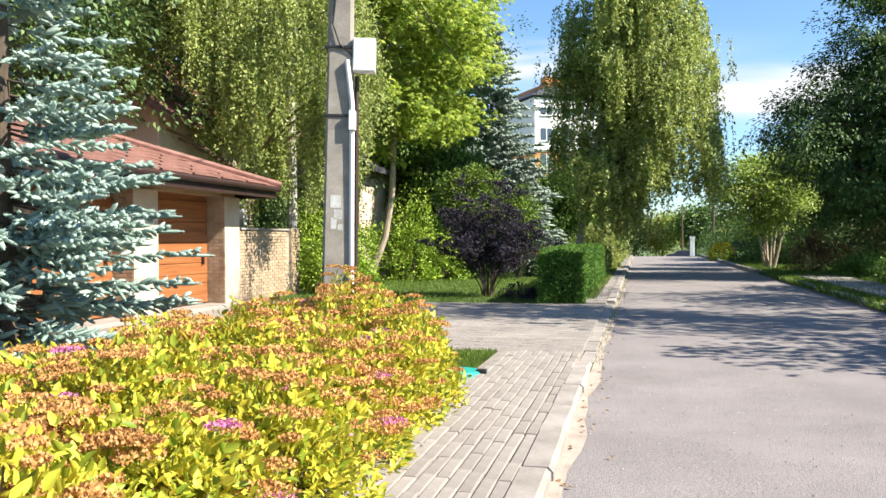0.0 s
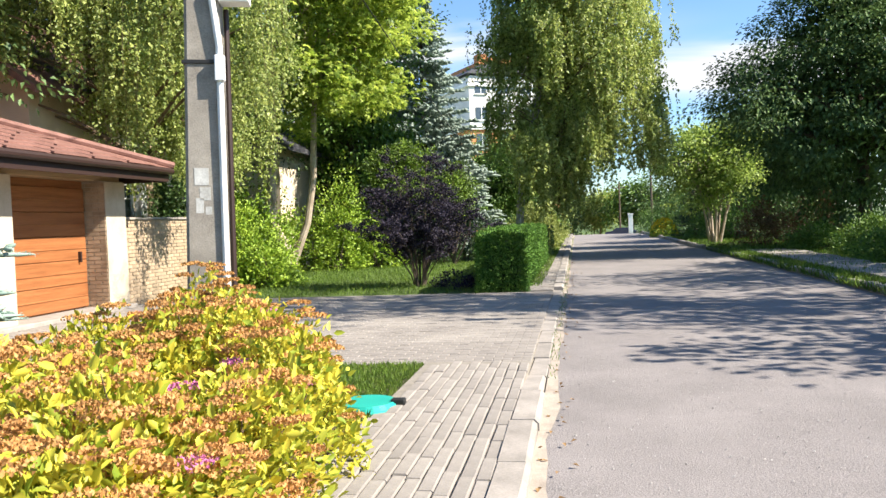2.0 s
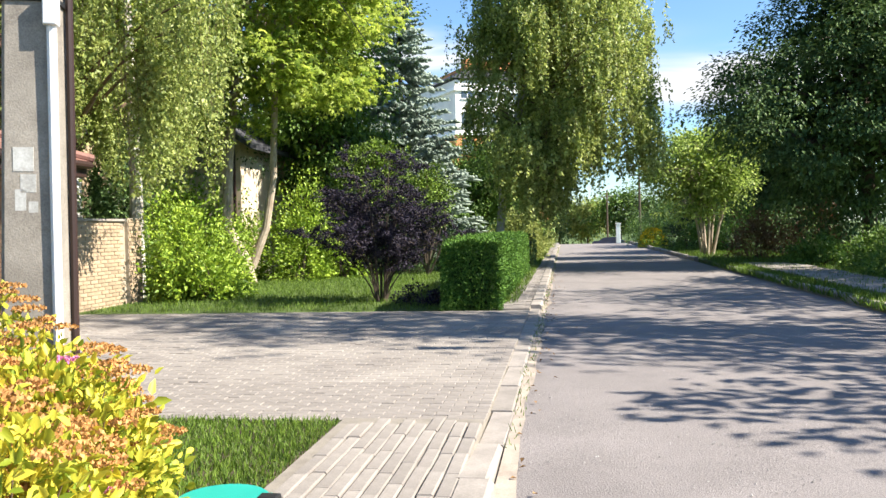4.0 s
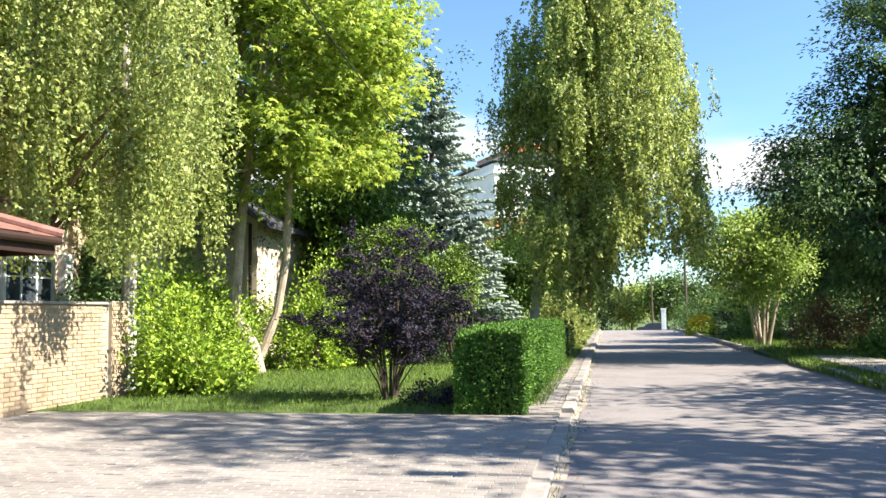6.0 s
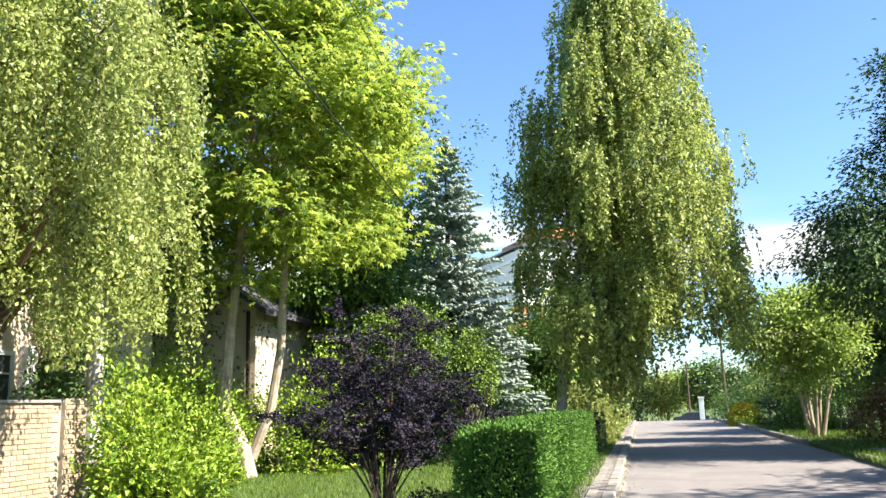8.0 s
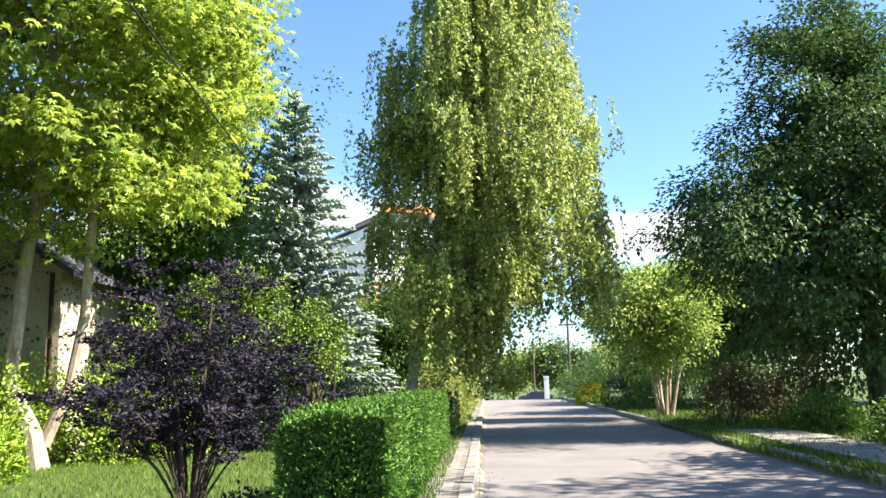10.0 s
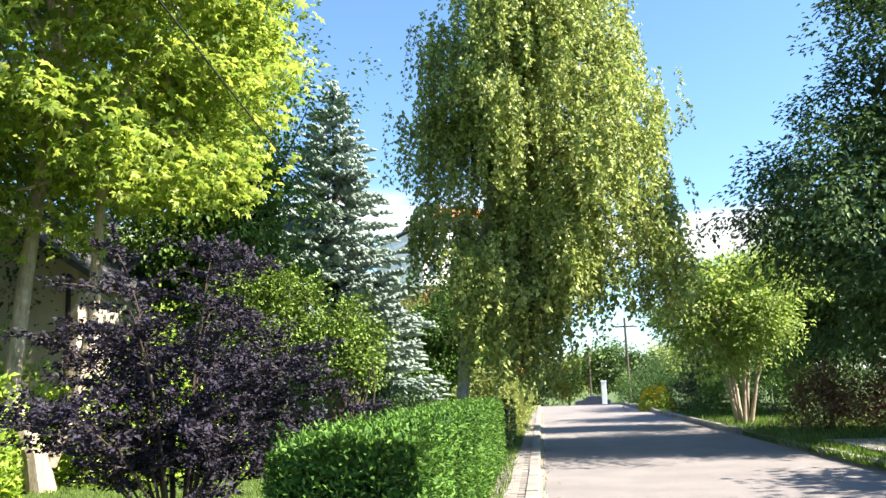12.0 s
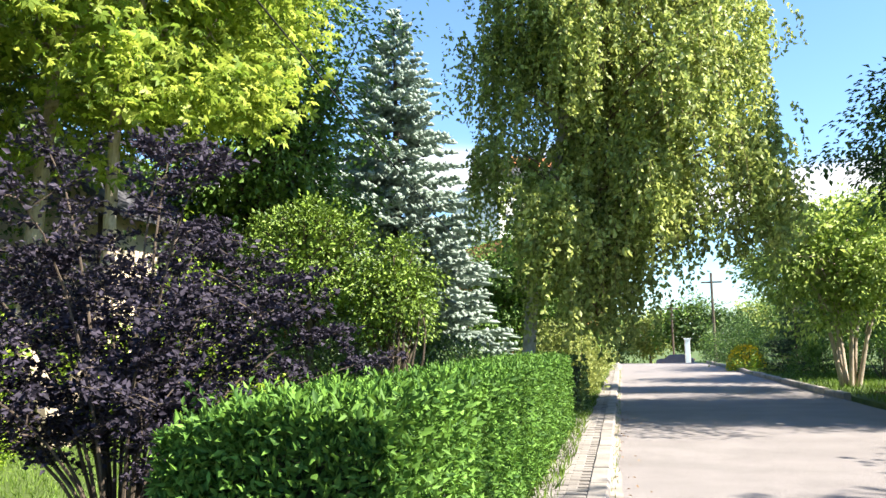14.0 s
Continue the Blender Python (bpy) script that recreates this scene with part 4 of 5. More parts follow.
# ---- spirea bed ----
def spirea(at, r, h, seed, leaf_n=2600):
    """A mound of yellow-green leaves with flat rusty flower heads on top."""
    b = thing("spirea_shrub", "yellow-green spirea shrub with rust-brown flower heads", "shrub", at, "spireas in the bed")
    U = ball(leaf_n, 0.72)
    U[:, 2] = np.abs(U[:, 2])
    f = wobble(U, 4.0, 0.16, seed)[:, None]
    P = U * np.array([r, r, h]) * f + RNG.normal(size=U.shape) * 0.04
    P[:, 2] = np.maximum(P[:, 2], 0.03)
    D = U * 0.7 + RNG.normal(size=U.shape) * 0.55 + np.array([0, 0, 0.25])
    s = 0.06 * (0.55 + 0.85 * RNG.random(len(P)))
    oval_leaves("foliage", P, D, s, s * 0.5, LEAF_SPIREA, b)
    stems = [limb((0, 0, -0.02), tuple(P[k] * 0.93), 0.008, 0.003, 0.1, 4) for k in RNG.integers(0, len(P), 30)]
    part("stem", tubes(stems, 4), TWIG, b)
    Q, DQ, pinkP, pinkD = [], [], [], []
    heads = U[RNG.integers(0, len(U), 70)]
    heads = heads[heads[:, 2] > 0.25]
    for k, u in enumerate(heads):
        c = unit(u[None])[0] * np.array([r, r, h]) * 1.03 * wobble(unit(u[None]), 4.0, 0.16, seed)[0] + np.array([0, 0, 0.02])
        m = 120
        a, q = RNG.random(m) * 6.283, np.sqrt(RNG.random(m)) * (0.05 + 0.065 * RNG.random())
        pts = c + np.stack([np.cos(a) * q, np.sin(a) * q, 0.018 * RNG.random(m) - q * 0.2], 1)
        dirs = RNG.normal(size=(m, 3)) * 0.5 + np.array([0, 0, 0.8])
        (pinkP if k % 37 == 3 else Q).append(pts)
        (pinkD if k % 37 == 3 else DQ).append(dirs)
    leaves("flowering_top", np.concatenate(Q), np.concatenate(DQ), 0.02, 0.019, FLOWER_RUST, b, "faded rust-brown flower heads")
    if pinkP:
        leaves("pink_blossom", np.concatenate(pinkP), np.concatenate(pinkD), 0.016, 0.014, FLOWER_PINK, b, "last pink blossoms")


seed = 0
for iy in range(11):
    y = 1.0 + iy * 0.78
    for x in (-2.3, -3.05, -3.8):
        seed += 1
        if y > 8.0 and x > -2.9:
            continue
        near = y < 6
        spirea((x + RNG.normal() * 0.08, y + RNG.normal() * 0.1, 0.06), 0.56 + 0.05 * RNG.random(), 0.72 + 0.12 * RNG.random(), seed, 3600 if near else 2400)

for x, y, r, h in ((-2.75, 8.25, 0.6, 0.9), (-3.35, 8.95, 0.6, 1.0), (-2.9, 7.6, 0.6, 0.95)):
    seed += 1
    spirea((x, y, 0.06), r, h, seed, 2200)

# ---- conifers ----
spruce("blue_spruce", "blue spruce with silvery boughs beside the garage", (-7.15, 8.0, 0), 7.0, 2.1, NEEDLE_BLUE, 0.085, 0.036, 170, low=0.3, whorl=0.25, width=0.14, tuft=0.026)
spruce("blue_spruce", "tall silver-blue spruce in the garden", (-7.3, 40.6, 0), 12.3, 3.7, NEEDLE_SILVER, 0.17, 0.09, 44, low=0.6, whorl=0.34, width=0.2, tuft=0.065, spray=0.22, full=1.35)
spruce("spruce", "dark green spruce behind the garden", (-9.6, 36.5, 0), 11.5, 2.7, NEEDLE_GREEN, 0.3, 0.12, 22, low=0.5, whorl=0.42, width=0.22, tuft=0.06)
spruce("spruce", "dark green young spruce on the verge", (6.2, 51.0, 0), 3.2, 1.5, NEEDLE_GREEN, 0.2, 0.1, 34, low=0.2)

# ---- weeping birches ----
weeping("weeping_birch", "weeping birch hanging over the garage and wall", (-10.2, 22.8, 0), [[((-10.2, 22.8, -0.1), 0.2), ((-10.1, 22.7, 2.5), 0.15), ((-9.9, 22.2, 6.0), 0.11), ((-9.8, 21.8, 11.0), 0.05)]],
        3900, 3.2, 0.115, 0.085, LEAF_BIRCH, BARK_BIRCH, (-10.5, 19.7, 12.0), (4.3, 3.3, 7.6), floor_z=2.7, limbs=80, rise=0.75)
weeping("weeping_birch", "tall weeping birch hanging over the road", (-2.7, 34.0, 0), [[((-2.7, 34.0, -0.1), 0.16), ((-2.4, 34.0, 3.0), 0.13), ((-1.2, 34.0, 8.0), 0.1), ((-0.3, 34.0, 15.5), 0.03)]],
        6600, 1.9, 0.13, 0.115, LEAF_BIRCH, BARK_BIRCH, (-0.3, 34.0, 16.0), (3.3, 3.3, 12.4), floor_z=1.15, limbs=190, rise_far=0.5, bunch=11, loose=0.24)

# ---- broadleaf trees ----
broadleaf("maple", "two-stemmed maple with bright green leaves on the lawn", (-9.2, 27.2, 0),
          [[((-9.2, 27.2, -0.1), 0.26), ((-9.3, 27.1, 0.7), 0.2), ((-9.75, 27.0, 1.7), 0.15), ((-9.7, 27.2, 3.6), 0.13), ((-9.4, 27.2, 6.2), 0.1), ((-9.0, 27.0, 9.5), 0.05)],
           [((-9.15, 27.25, 0.5), 0.14), ((-8.7, 27.3, 1.6), 0.11), ((-8.45, 27.3, 3.0), 0.105), ((-8.3, 27.2, 5.2), 0.09), ((-7.4, 27.0, 8.5), 0.05)]],
          (-8.4, 26.6, 9.3), (3.6, 3.5, 5.4), 1800, 20, 0.13, 0.27, LEAF_MAPLE, BARK_PALE, 5, 0.62, 0.8, boughs=11, taper=0.3, cut=-0.7, rough=0.3, star=True)
broadleaf("linden", "large dark green tree on the road verge", (9.6, 33.6, 0), [[((9.6, 33.6, -0.1), 0.26), ((9.5, 33.5, 3.0), 0.2), ((9.5, 33.5, 8.0), 0.08)]],
          (9.4, 33.6, 5.9), (5.0, 4.6, 5.4), 2400, 32, 0.135, 0.26, LEAF_DARK, BARK_DARK, 9, 0.6, 0.8, rough=0.4, taper=0.62, boughs=12)
broadleaf("lilac_tree", "multi-stemmed light green lilac on the verge", (5.6, 41.0, 0),
          [[((5.6 + dx * 0.3, 41.0 + dy * 0.3, -0.05), 0.07), ((5.6 + dx * 0.7, 41.0 + dy, 1.4), 0.055), ((5.6 + dx * 1.5, 41.0 + dy * 1.6, 3.2), 0.03)] for dx, dy in ((-0.5, 0), (-0.2, 0.3), (0.15, -0.2), (0.45, 0.2), (0.8, 0), (0, 0.5))],
          (5.6, 41.0, 3.8), (2.2, 2.1, 2.1), 560, 26, 0.13, 0.2, LEAF_LILAC, BARK_PALE, 3, 0.66, 0.4)
for k, (x, y, h, r, m) in enumerate(((9.6, 11.6, 6.2, 2.2, LEAF_DARK), (11.6, 15.1, 19.0, 2.4, LEAF_DARK), (12.6, 20.6, 11.0, 2.8, LEAF_DARK), (10.8, 24.8, 6.8, 2.0, LEAF_DARK), (17.5, 47.0, 11.0, 4.0, LEAF_MID), (11.0, 47.0, 8.0, 3.2, LEAF_DARK), (12.0, 58.0, 8.0, 3.6, LEAF_MID), (13.0, 72.0, 9.0, 4.0, LEAF_DARK))):
    broadleaf("verge_tree", "dark leafy tree standing back from the road", (x, y, 0), [[((x, y, -0.1), 0.2), ((x, y, h * 0.35), 0.15), ((x, y, h * 0.75), 0.05)]],
              (x, y, h * 0.56), (r, r, h * 0.44), 300 if y < 26 else 560, 20 if y < 26 else 26, 0.21, 0.3, m, BARK_DARK, 20 + k, 0.5, 0.8, group="trees behind the verge", rough=0.3, boughs=7)
for k, (x, y, h, r, m) in enumerate(((-9.2, 34.8, 12.6, 2.6, LEAF_MID), (-11.5, 45.0, 9.0, 3.4, LEAF_DARK), (-14.5, 33.0, 11.0, 3.4, LEAF_DARK), (-16.0, 24.0, 13.0, 4.0, LEAF_DARK), (-13.5, 14.0, 12.0, 3.2, LEAF_DARK), (-4.4, 50.0, 6.5, 2.4, LEAF_MID), (-5.2, 64.0, 6.5, 2.8, LEAF_MID))):
    broadleaf("garden_tree", "dense green tree behind the gardens", (x, y, 0), [[((x, y, -0.1), 0.2), ((x, y, h * 0.35), 0.15), ((x, y, h * 0.75), 0.05)]],
              (x, y, h * 0.56), (r, r, h * 0.44), 560, 44, 0.135, 0.32, m, BARK_DARK, 40 + k, 0.68, 0.5, group="trees behind the gardens", rough=0.3, boughs=7)
for k in range(16):
    x = -34 + k * 4.6 + RNG.normal() * 1.0
    y = 124 + RNG.random() * 25
    h = 6.0 + 2.6 * RNG.random()
    broadleaf("far_tree", "distant green tree beyond the road's end", (x, y, -1.8), [[((x, y, -1.9), 0.2), ((x, y, h * 0.4), 0.1), ((x, y, h * 0.6), 0.08)]],
              (x, y, h * 0.5 - 0.8), (3.4, 2.6, h * 0.5), 170, 20, 0.42, 0.5, (LEAF_MID, LEAF_DARK, LEAF_BIRCH)[k % 3], BARK_DARK, 60 + k, 0.6, 0.4, group="far trees", rough=0.3, boughs=5)

# ---- shrubs ----
broadleaf("dome_tree", "clipped round light green tree behind the purple shrub", (-6.2, 30.2, 0), [[((-6.2, 30.2, -0.1), 0.09), ((-6.2, 30.2, 1.5), 0.08), ((-6.2, 30.2, 2.6), 0.07)]], (-6.2, 30.2, 3.1), (1.05, 1.0, 0.95), 420, 26, 0.08, 0.1, LEAF_DOME, BARK_DARK, 2, 0.85, 0.2, rough=0.06, boughs=4)
broadleaf("dome_tree", "small clipped green tree beside the hedge", (-4.5, 30.0, 0), [[((-4.5, 30.0, -0.1), 0.07), ((-4.6, 30.0, 1.7), 0.05)]], (-4.5, 30.0, 2.4), (0.7, 0.65, 0.85), 260, 24, 0.075, 0.1, LEAF_DOME, BARK_DARK, 4, 0.85, 0.2, rough=0.1, boughs=4)
plume_shrub("purple_shrub", "dark purple-leaved shrub with many thin stems", (-3.98, 20.9, 0.05), 32, 1.42, 3.1, LEAF_PURPLE, BARK_DARK, leaf=0.047)
for k, (x, y, rx, ry, h, n, m) in enumerate(((-8.55, 21.9, 0.95, 0.9, 1.95, 6000, LEAF_LIME), (-7.9, 21.6, 0.7, 0.7, 0.95, 3000, LEAF_LIME), (-10.4, 25.4, 1.3, 1.2, 2.5, 7000, LEAF_LIME), (-8.9, 24.6, 0.8, 0.8, 1.4, 4000, LEAF_LIME), (-10.6, 28.2, 1.2, 1.0, 2.4, 6000, LEAF_LIME), (-8.0, 28.4, 0.95, 0.9, 2.3, 6000, LEAF_LIME),
        (-8.9, 30.0, 1.7, 1.2, 2.7, 8000, LEAF_LIME), (-7.1, 29.2, 0.8, 0.8, 1.5, 3500, LEAF_LIME), (-12.0, 29.0, 1.5, 1.2, 2.9, 6000, LEAF_LIME))):
    shrub("garden_shrub", "bright lime-green leafy shrub by the garden wall", (x, y, 0.03), (rx, ry, h), int(n * 0.8), 0.095, m, 70 + k, group="lime shrubs", rough=0.5, hollow=0.6)
for k, (x, y, r, h) in enumerate(((-6.9, 32.6, 1.2, 2.2), (-6.4, 30.6, 1.1, 2.3), (-5.2, 31.0, 0.9, 1.9), (-7.6, 31.2, 1.2, 2.6), (-4.6, 33.0, 1.0, 1.8), (-3.3, 31.5, 0.8, 1.4))):
    shrub("garden_shrub", "dark green garden shrub under the trees", (x, y, 0.03), (r, r, h), 4000, 0.07, LEAF_DARK, 80 + k, group="dark shrubs")
for x, y, r, h in ((-11.05, 23.9, 0.75, 3.9), (-11.0, 22.6, 0.6, 3.0)):
    shrub("climbing_ivy", "dark green ivy climbing the house wall", (x, y, 0), (r * 0.7, r, h), 5000, 0.1, LEAF_DARK, 83, group="ivy on the house", rough=0.35)
shrub("low_shrub", "low dark creeping shrub on the lawn edge", (-3.0, 19.9, 0.03), (0.55, 0.5, 0.35), 900, 0.05, LEAF_PURPLE, 85)
for k, (x, y, r, h) in enumerate(((-2.3, 38.5, 1.0, 1.7), (-2.35, 42.0, 1.1, 1.75), (-2.3, 46.5, 1.1, 1.8), (-2.3, 52.0, 1.2, 1.8), (-2.4, 59.0, 1.3, 1.8), (-2.4, 68.0, 1.3, 1.8))):
    shrub("verge_shrub", "pale yellow-green overgrown shrub beside the footpath", (x, y, 0.03 + fall(y)), (r, r * 1.6, h), 5000, 0.1, GRASS_DRY, 90 + k, group="pale shrubs along the path")
for k, (x, y, r, h, m) in enumerate(((6.7, 36.6, 1.0, 1.75, LEAF_RED), (8.6, 36.2, 1.1, 1.9, LEAF_RED), (7.4, 31.5, 0.9, 0.8, LEAF_MID), (8.0, 28.0, 1.0, 0.9, LEAF_MID), (7.4, 24.5, 0.9, 0.8, LEAF_MID), (8.5, 40.0, 1.4, 1.9, LEAF_DARK), (7.6, 45.0, 1.5, 2.2, LEAF_MID), (6.4, 47.0, 1.1, 1.3, LEAF_MID), (6.6, 56.0, 1.4, 2.4, LEAF_DARK), (6.0, 62.0, 1.5, 2.4, LEAF_MID), (6.2, 70.0, 1.6, 2.6, LEAF_DARK), (7.0, 80.0, 2.0, 3.0, LEAF_MID), (8.6, 52.0, 1.6, 3.6, LEAF_DARK), (8.2, 64.0, 2.0, 4.5, LEAF_MID))):
    shrub("roadside_shrub", "bronze-leaved roadside shrub on the grass verge" if m is LEAF_RED else "green roadside shrub on the grass verge", (x, y, 0.05 + fall(y)), (r, r, h), 3600, 0.085, m, 110 + k, group="roadside shrubs")
ysh = shrub("flowering_shrub", "low green shrub covered in yellow flowers", (4.95, 56.0, 0.05), (0.8, 1.0, 1.1), 2600, 0.09, LEAF_LIME, 130)
U = ball(700, 0.9)
U[:, 2] = np.abs(U[:, 2])
leaves("blossom", U * np.array([0.84, 1.0, 1.15]), U + RNG.normal(size=U.shape) * 0.4, 0.09, 0.08, FLOWER_YELLOW, ysh, "yellow blossoms")
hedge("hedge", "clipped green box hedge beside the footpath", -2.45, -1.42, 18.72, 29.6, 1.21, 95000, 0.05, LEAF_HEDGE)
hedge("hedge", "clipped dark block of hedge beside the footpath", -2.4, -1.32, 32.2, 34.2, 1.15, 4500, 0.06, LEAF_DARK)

# ---- distance: car, gate post, poles, wires, cloud ----
car = thing("car", "dark blue parked car at the road's end", "car", (5.5, 117.0, fall(117)))
car.rotation_euler = (0, 0, radians(82))
prof = [(-2.1, 0.3), (2.1, 0.3), (2.15, 0.75), (1.9, 0.95), (1.2, 1.0), (0.6, 1.42), (-0.9, 1.47), (-1.7, 1.05), (-2.1, 0.95)]
bm = prism(prof, "x", -0.86, 0.86)
bmesh.ops.bevel(bm, geom=bm.edges[:], offset=0.07, segments=2, affect="EDGES")
part("body", bm, CAR_PAINT, car)
part("rear_window", prism([(-1.58, 1.06), (-0.96, 1.42), (-0.99, 1.45), (-1.65, 1.08)], "x", -0.66, 0.66), GLASS, car)
for x in (-0.78, 0.78):
    for y in (-1.3, 1.3):
        part("wheel", tubes([[((x - 0.1, y, 0.31), 0.31), ((x + 0.1, y, 0.31), 0.31)]], 18), RUBBER, car)
    part("tail_light", box(x - 0.1, x + 0.1, -2.16, -2.08, 0.75, 0.92, 0.01), ROOF_RED, car)
gate = thing("gate_post", "white rendered gate post at the road's end", "post", (5.95, 104.0, fall(104)))
part("post", box(-0.25, 0.25, -0.25, 0.25, -0.1, 2.7, 0.03), WHITE, gate)
part("cap", box(-0.31, 0.31, -0.31, 0.31, 2.7, 2.85, 0.03), WHITE, gate)
for k, (x, y) in enumerate(((7.4, 92.0), (5.8, 125.0))):
    up = thing("utility_pole", "distant wooden utility pole with a crossarm", "pole", (x, y, fall(y)), "far poles")
    part("shaft", tubes([[((0, 0, -0.2), 0.15), ((0, 0, 8.0), 0.1)]], 8), BARK_DARK, up)
    part("crossarm", box(-0.9, 0.9, -0.06, 0.06, 7.1, 7.24, 0.01), BARK_DARK, up)


def wire(label, a, b, sag, r):
    a, b = Vector(a), Vector(b)
    pts = [(a.lerp(b, float(t)) - Vector((0, 0, sag * 4 * t * (1 - t))), r) for t in np.linspace(0, 1, 25)]
    tagged(part("overhead_wire", tubes([pts], 5), WIRE), label, "wire")


wire("black cable slung over the gardens", (-5.33, -6.0, 10.6), (-4.95, 38.0, 4.4), 0.15, 0.014)
wire("thin wire along the gardens", (-3.8, 9.95, 9.4), (-9.0, 70.0, 9.0), 0.8, 0.008)

cm = bpy.data.materials.new("cloud")
cm.use_nodes = True
nt = cm.node_tree
nt.nodes.remove(nt.nodes["Principled BSDF"])
tc, mp, no, rp = (nt.nodes.new("ShaderNode" + s) for s in ("TexCoord", "Mapping", "TexNoise", "ValToRGB"))
em, tp, mx = (nt.nodes.new("ShaderNode" + s) for s in ("Emission", "BsdfTransparent", "MixShader"))
mp.inputs["Scale"].default_value = (0.0016, 0.0016, 0.011)
no.inputs["Scale"].default_value, no.inputs["Detail"].default_value, no.inputs["Distortion"].default_value = 1.5, 6, 0.4
rp.color_ramp.elements[0].position, rp.color_ramp.elements[1].position = 0.47, 0.72
em.inputs[0].default_value, em.inputs[1].default_value = (0.95, 0.97, 1.0, 1), 0.42
edge = nt.nodes.new("ShaderNodeTexGradient")
edge.gradient_type = "QUADRATIC_SPHERE"
em2 = nt.nodes.new("ShaderNodeMapping")
em2.inputs["Location"].default_value, em2.inputs["Scale"].default_value = (0, 0, 0), (1 / 700.0, 0.0, 1 / 70.0)
nt.links.new(tc.outputs["Object"], mp.inputs[0])
nt.links.new(tc.outputs["Object"], em2.inputs[0])
nt.links.new(em2.outputs[0], edge.inputs[0])
nt.links.new(mp.outputs[0], no.inputs["Vector"])
sm = nt.nodes.new("ShaderNodeMath")
sm.operation, sm.inputs[1].default_value = "MULTIPLY_ADD", 0.45
nt.links.new(edge.outputs[1], sm.inputs[0])
nt.links.new(no.outputs[0], sm.inputs[2])
cut = nt.nodes.new("ShaderNodeMath")
cut.operation = "MULTIPLY"
nt.links.new(sm.outputs[0], rp.inputs[0])
nt.links.new(rp.outputs[0], cut.inputs[0])
gr = nt.nodes.new("ShaderNodeMath")
gr.operation, gr.inputs[1].default_value, gr.use_clamp = "MULTIPLY", 4.0, True
nt.links.new(edge.outputs[1], gr.inputs[0])
nt.links.new(gr.outputs[0], cut.inputs[1])
nt.links.new(cut.outputs[0], mx.inputs[0])
nt.links.new(tp.outputs[0], mx.inputs[1])
nt.links.new(em.outputs[0], mx.inputs[2])
nt.links.new(mx.outputs[0], nt.nodes["Material Output"].inputs["Surface"])
for x, z in ((330, 235), (-420, 300)):
    V = [(-900 + 90 * i, -0.00008 * (-900 + 90 * i) ** 2, -170 + 34 * j) for j in range(11) for i in range(21)]
    Fc = [(j * 21 + i, j * 21 + i + 1, (j + 1) * 21 + i + 1, (j + 1) * 21 + i) for j in range(10) for i in range(20)]
    cl = part("cloud", (V, Fc), cm)
    cl.location = (x, 1400, z)
    cl.visible_shadow = False
    tagged(cl, "thin white streak of cloud low in the sky", "cloud", kind="structure")

# ---- pavement blocks and wall bricks ----
def block_mesh(name, w, l, h, c, material, ends=None):
    e = c if ends is None else ends
    V = [(x, y, z) for z, k, q in ((-h, 0, 0), (-c, 0, 0), (0, c, e)) for x, y in ((k, q), (w - k, q), (w - k, l - q), (k, l - q))]
    Fc = [(8, 9, 10, 11)] + [(r + i, r + (i + 1) % 4, r + 4 + (i + 1) % 4, r + 4 + i) for r in (0, 4) for i in range(4)]
    return mesh_of(name, V, Fc, material)


foot = thing("pavement", "pale grey block footpath with sandy joints", "pavement", kind="structure")
pb = block_mesh("paving_block", 0.09, 0.399, 0.03, 0.009, PAVER, 0.002)
shape = [tuple(v.co) for v in pb.vertices]
shape_f = [tuple(p.vertices) for p in pb.polygons]
fv, ff = [], []
for r in range(11):
    x = -1.985 + r * 0.0965
    y = -1.0 - RNG.random() * 0.4
    while y < 10.32:
        if r or y < 8.2:
            tone = pose(x + RNG.normal() * 0.002, y, PATH_Z + RNG.normal() * 0.003, RNG.normal() * 0.4, RNG.normal() * 0.8, RNG.normal() * 0.3)
            if 1.5 < y:
                part("paving_block", pb, PAVER, foot).matrix_local = tone
            else:
                o = len(fv)
                fv += [tone @ Vector(v) for v in shape]
                ff += [tuple(o + i for i in f) for f in shape_f]
        y += 0.4
part("paving_blocks_joined", (fv, ff), PAVER_FAR, foot)["kind"] = "stuff"
drive = thing("driveway", "grey brick-block driveway in front of the garage", "driveway", kind="structure")
db = block_mesh("paving_block", 0.196, 0.097, 0.03, 0.006, PAVER)
jv, jf = [], []
base = [tuple(v.co) for v in db.vertices]
bfaces = [tuple(p.vertices) for p in db.polygons]
count = 0
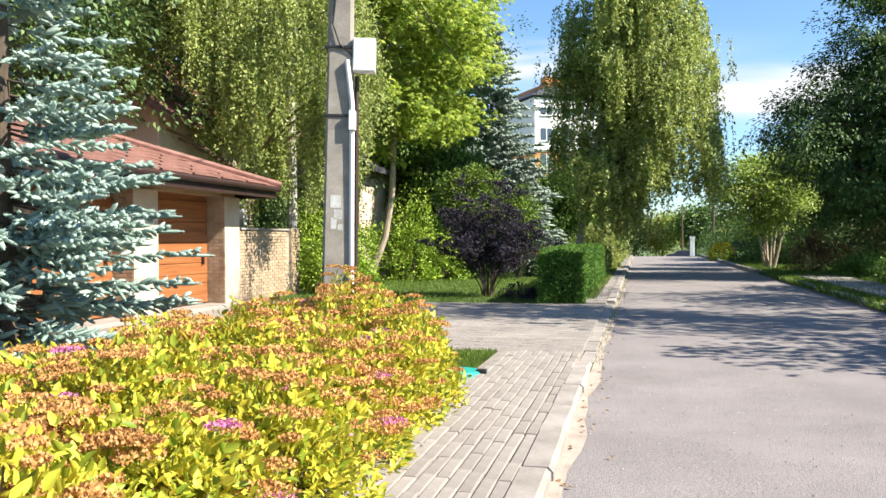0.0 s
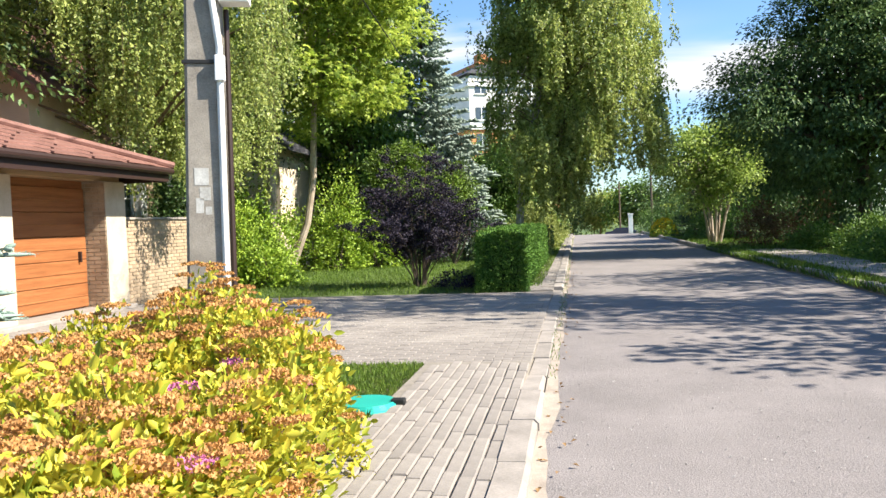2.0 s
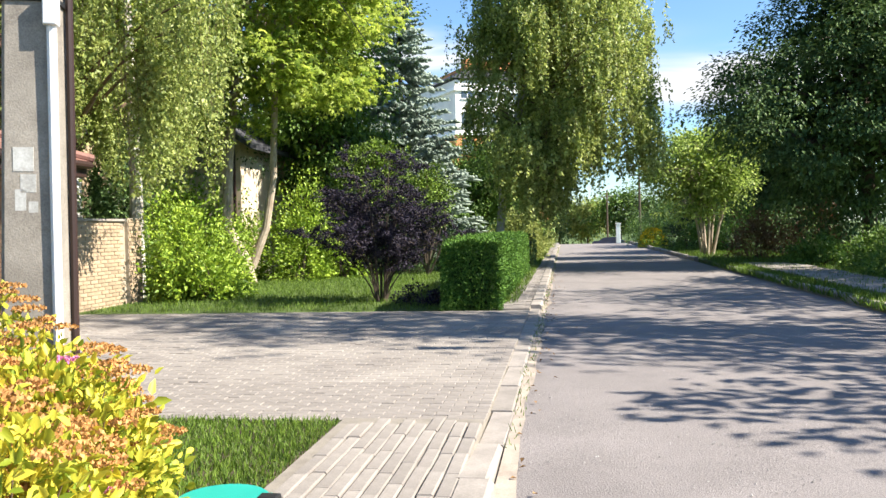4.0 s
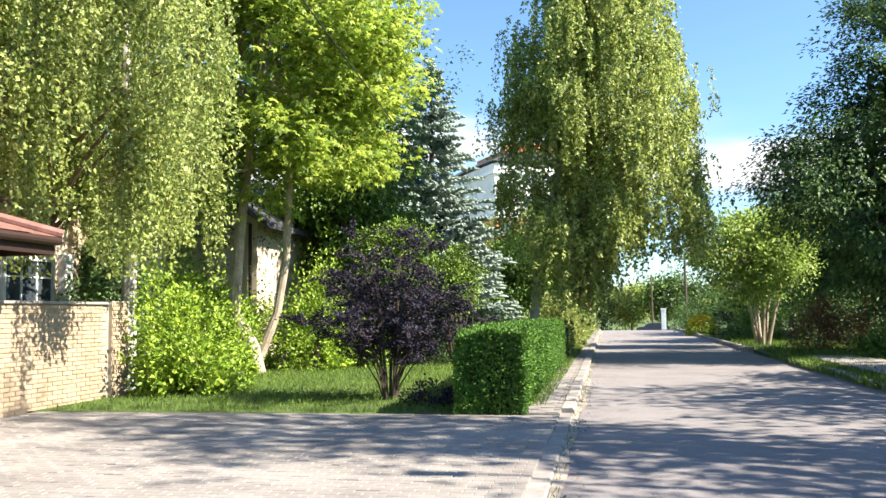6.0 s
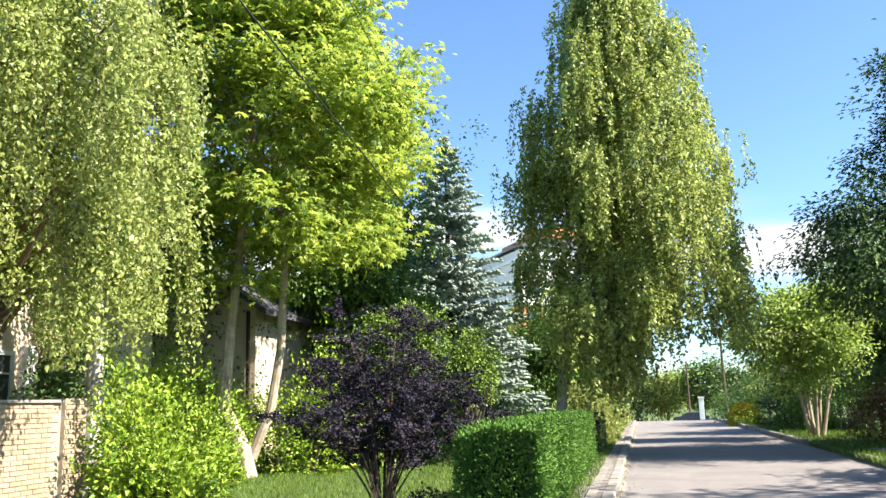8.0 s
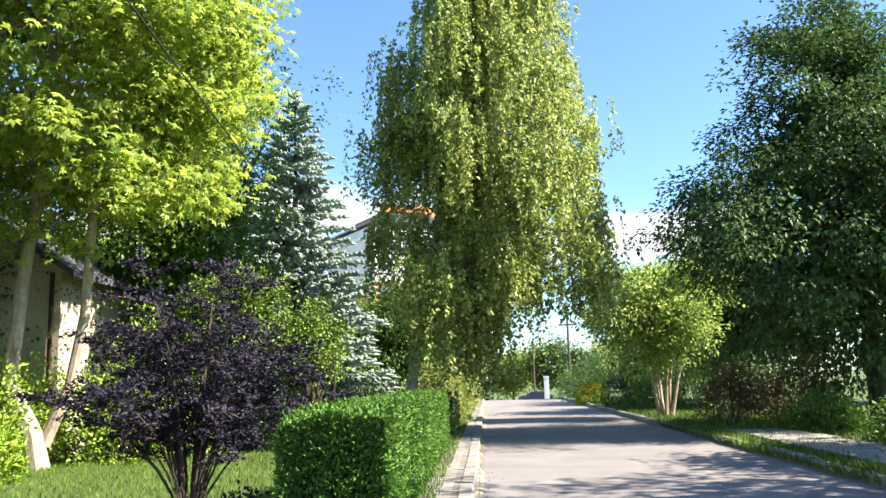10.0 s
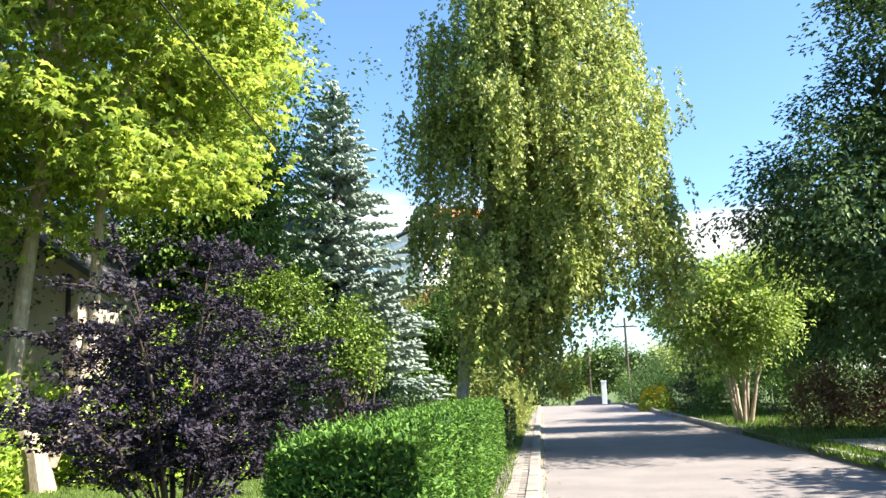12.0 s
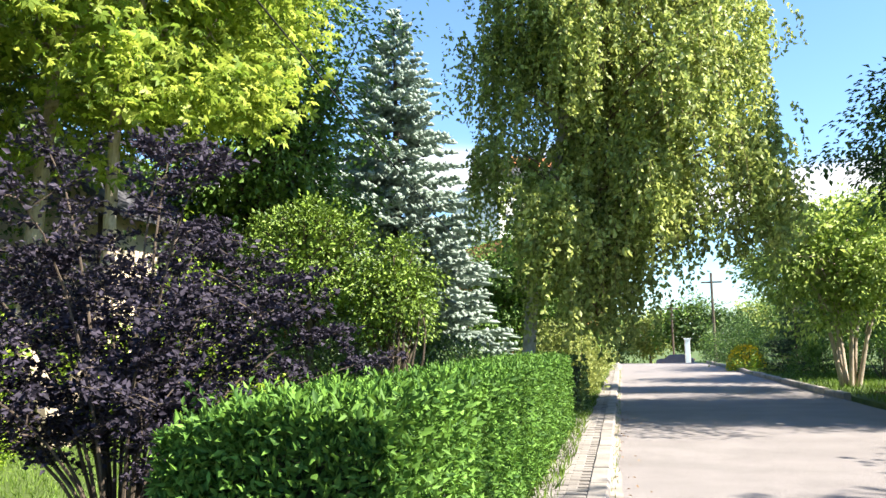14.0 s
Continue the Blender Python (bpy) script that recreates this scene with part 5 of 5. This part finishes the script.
for r in range(80):
    y = 10.72 + r * 0.1
    x = -1.13 - (0.1 if r % 2 else 0)
    if r % 2:
        o = len(jv)
        jv += [(-1.03 + a * 0.49, y + b, DRIVE_Z + c) for a, b, c in base]
        jf += [tuple(o + i for i in f) for f in bfaces]
    while x > -9.3:
        z = DRIVE_Z + RNG.normal() * 0.0025
        if r < 15 and x > -5.0 and count < 300:
            part("paving_block", db, PAVER, drive).matrix_local = pose(x, y, z, RNG.normal() * 0.3, RNG.normal() * 0.25, 0)
            count += 1
        else:
            o = len(jv)
            tz = RNG.normal() * 0.0012
            jv += [(x + a, y + b, z + c + (tz if a > 0.1 else 0)) for a, b, c in base]
            jf += [tuple(o + i for i in f) for f in bfaces]
        x -= 0.2
rest = part("paving_blocks_joined", (jv, jf), PAVER_FAR, drive)
rest["kind"] = "stuff"
jv, jf = [], []
for r in range(420):
    y = 18.78 + r * 0.1
    x = -1.14 - (0.1 if r % 2 else 0)
    while x > -1.6:
        o = len(jv)
        z = PATH_Z + RNG.normal() * 0.004
        jv += [(x + a, y + b, z + c) for a, b, c in base]
        jf += [tuple(o + i for i in f) for f in bfaces]
        x -= 0.2
far_path = thing("pavement_far", "shaded block footpath beside the hedge", "pavement", kind="structure")
fp = part("paving_blocks_joined", (jv, jf), PAVER_FAR, far_path)
fp["kind"] = "stuff"
wb = mesh_of("brick", [(x, y, z) for x in (0, 0.018) for y, z in ((0.003, 0.003), (0.247, 0.003), (0.247, 0.066), (0.003, 0.066))],
             [(4, 5, 6, 7), (0, 1, 5, 4), (1, 2, 6, 5), (2, 3, 7, 6), (3, 0, 4, 7)], BRICK)
for r in range(23):
    y = 17.72 + (0.13 if r % 2 else 0)
    while y < 20.75:
        part("brick", wb, BRICK, wall).matrix_local = pose(-9.462 - WO.x + RNG.normal() * 0.003, y - WO.y, 0.02 + r * 0.0765)
        y += 0.256
    part("brick", wb, BRICK, wall).matrix_local = pose(-9.387 - WO.x, 20.98 - WO.y + (0.0 if r % 2 else 0.02), 0.02 + r * 0.079)
    part("brick", wb, BRICK, wall).matrix_local = pose(-9.387 - WO.x, 21.25 - WO.y, 0.02 + r * 0.079)
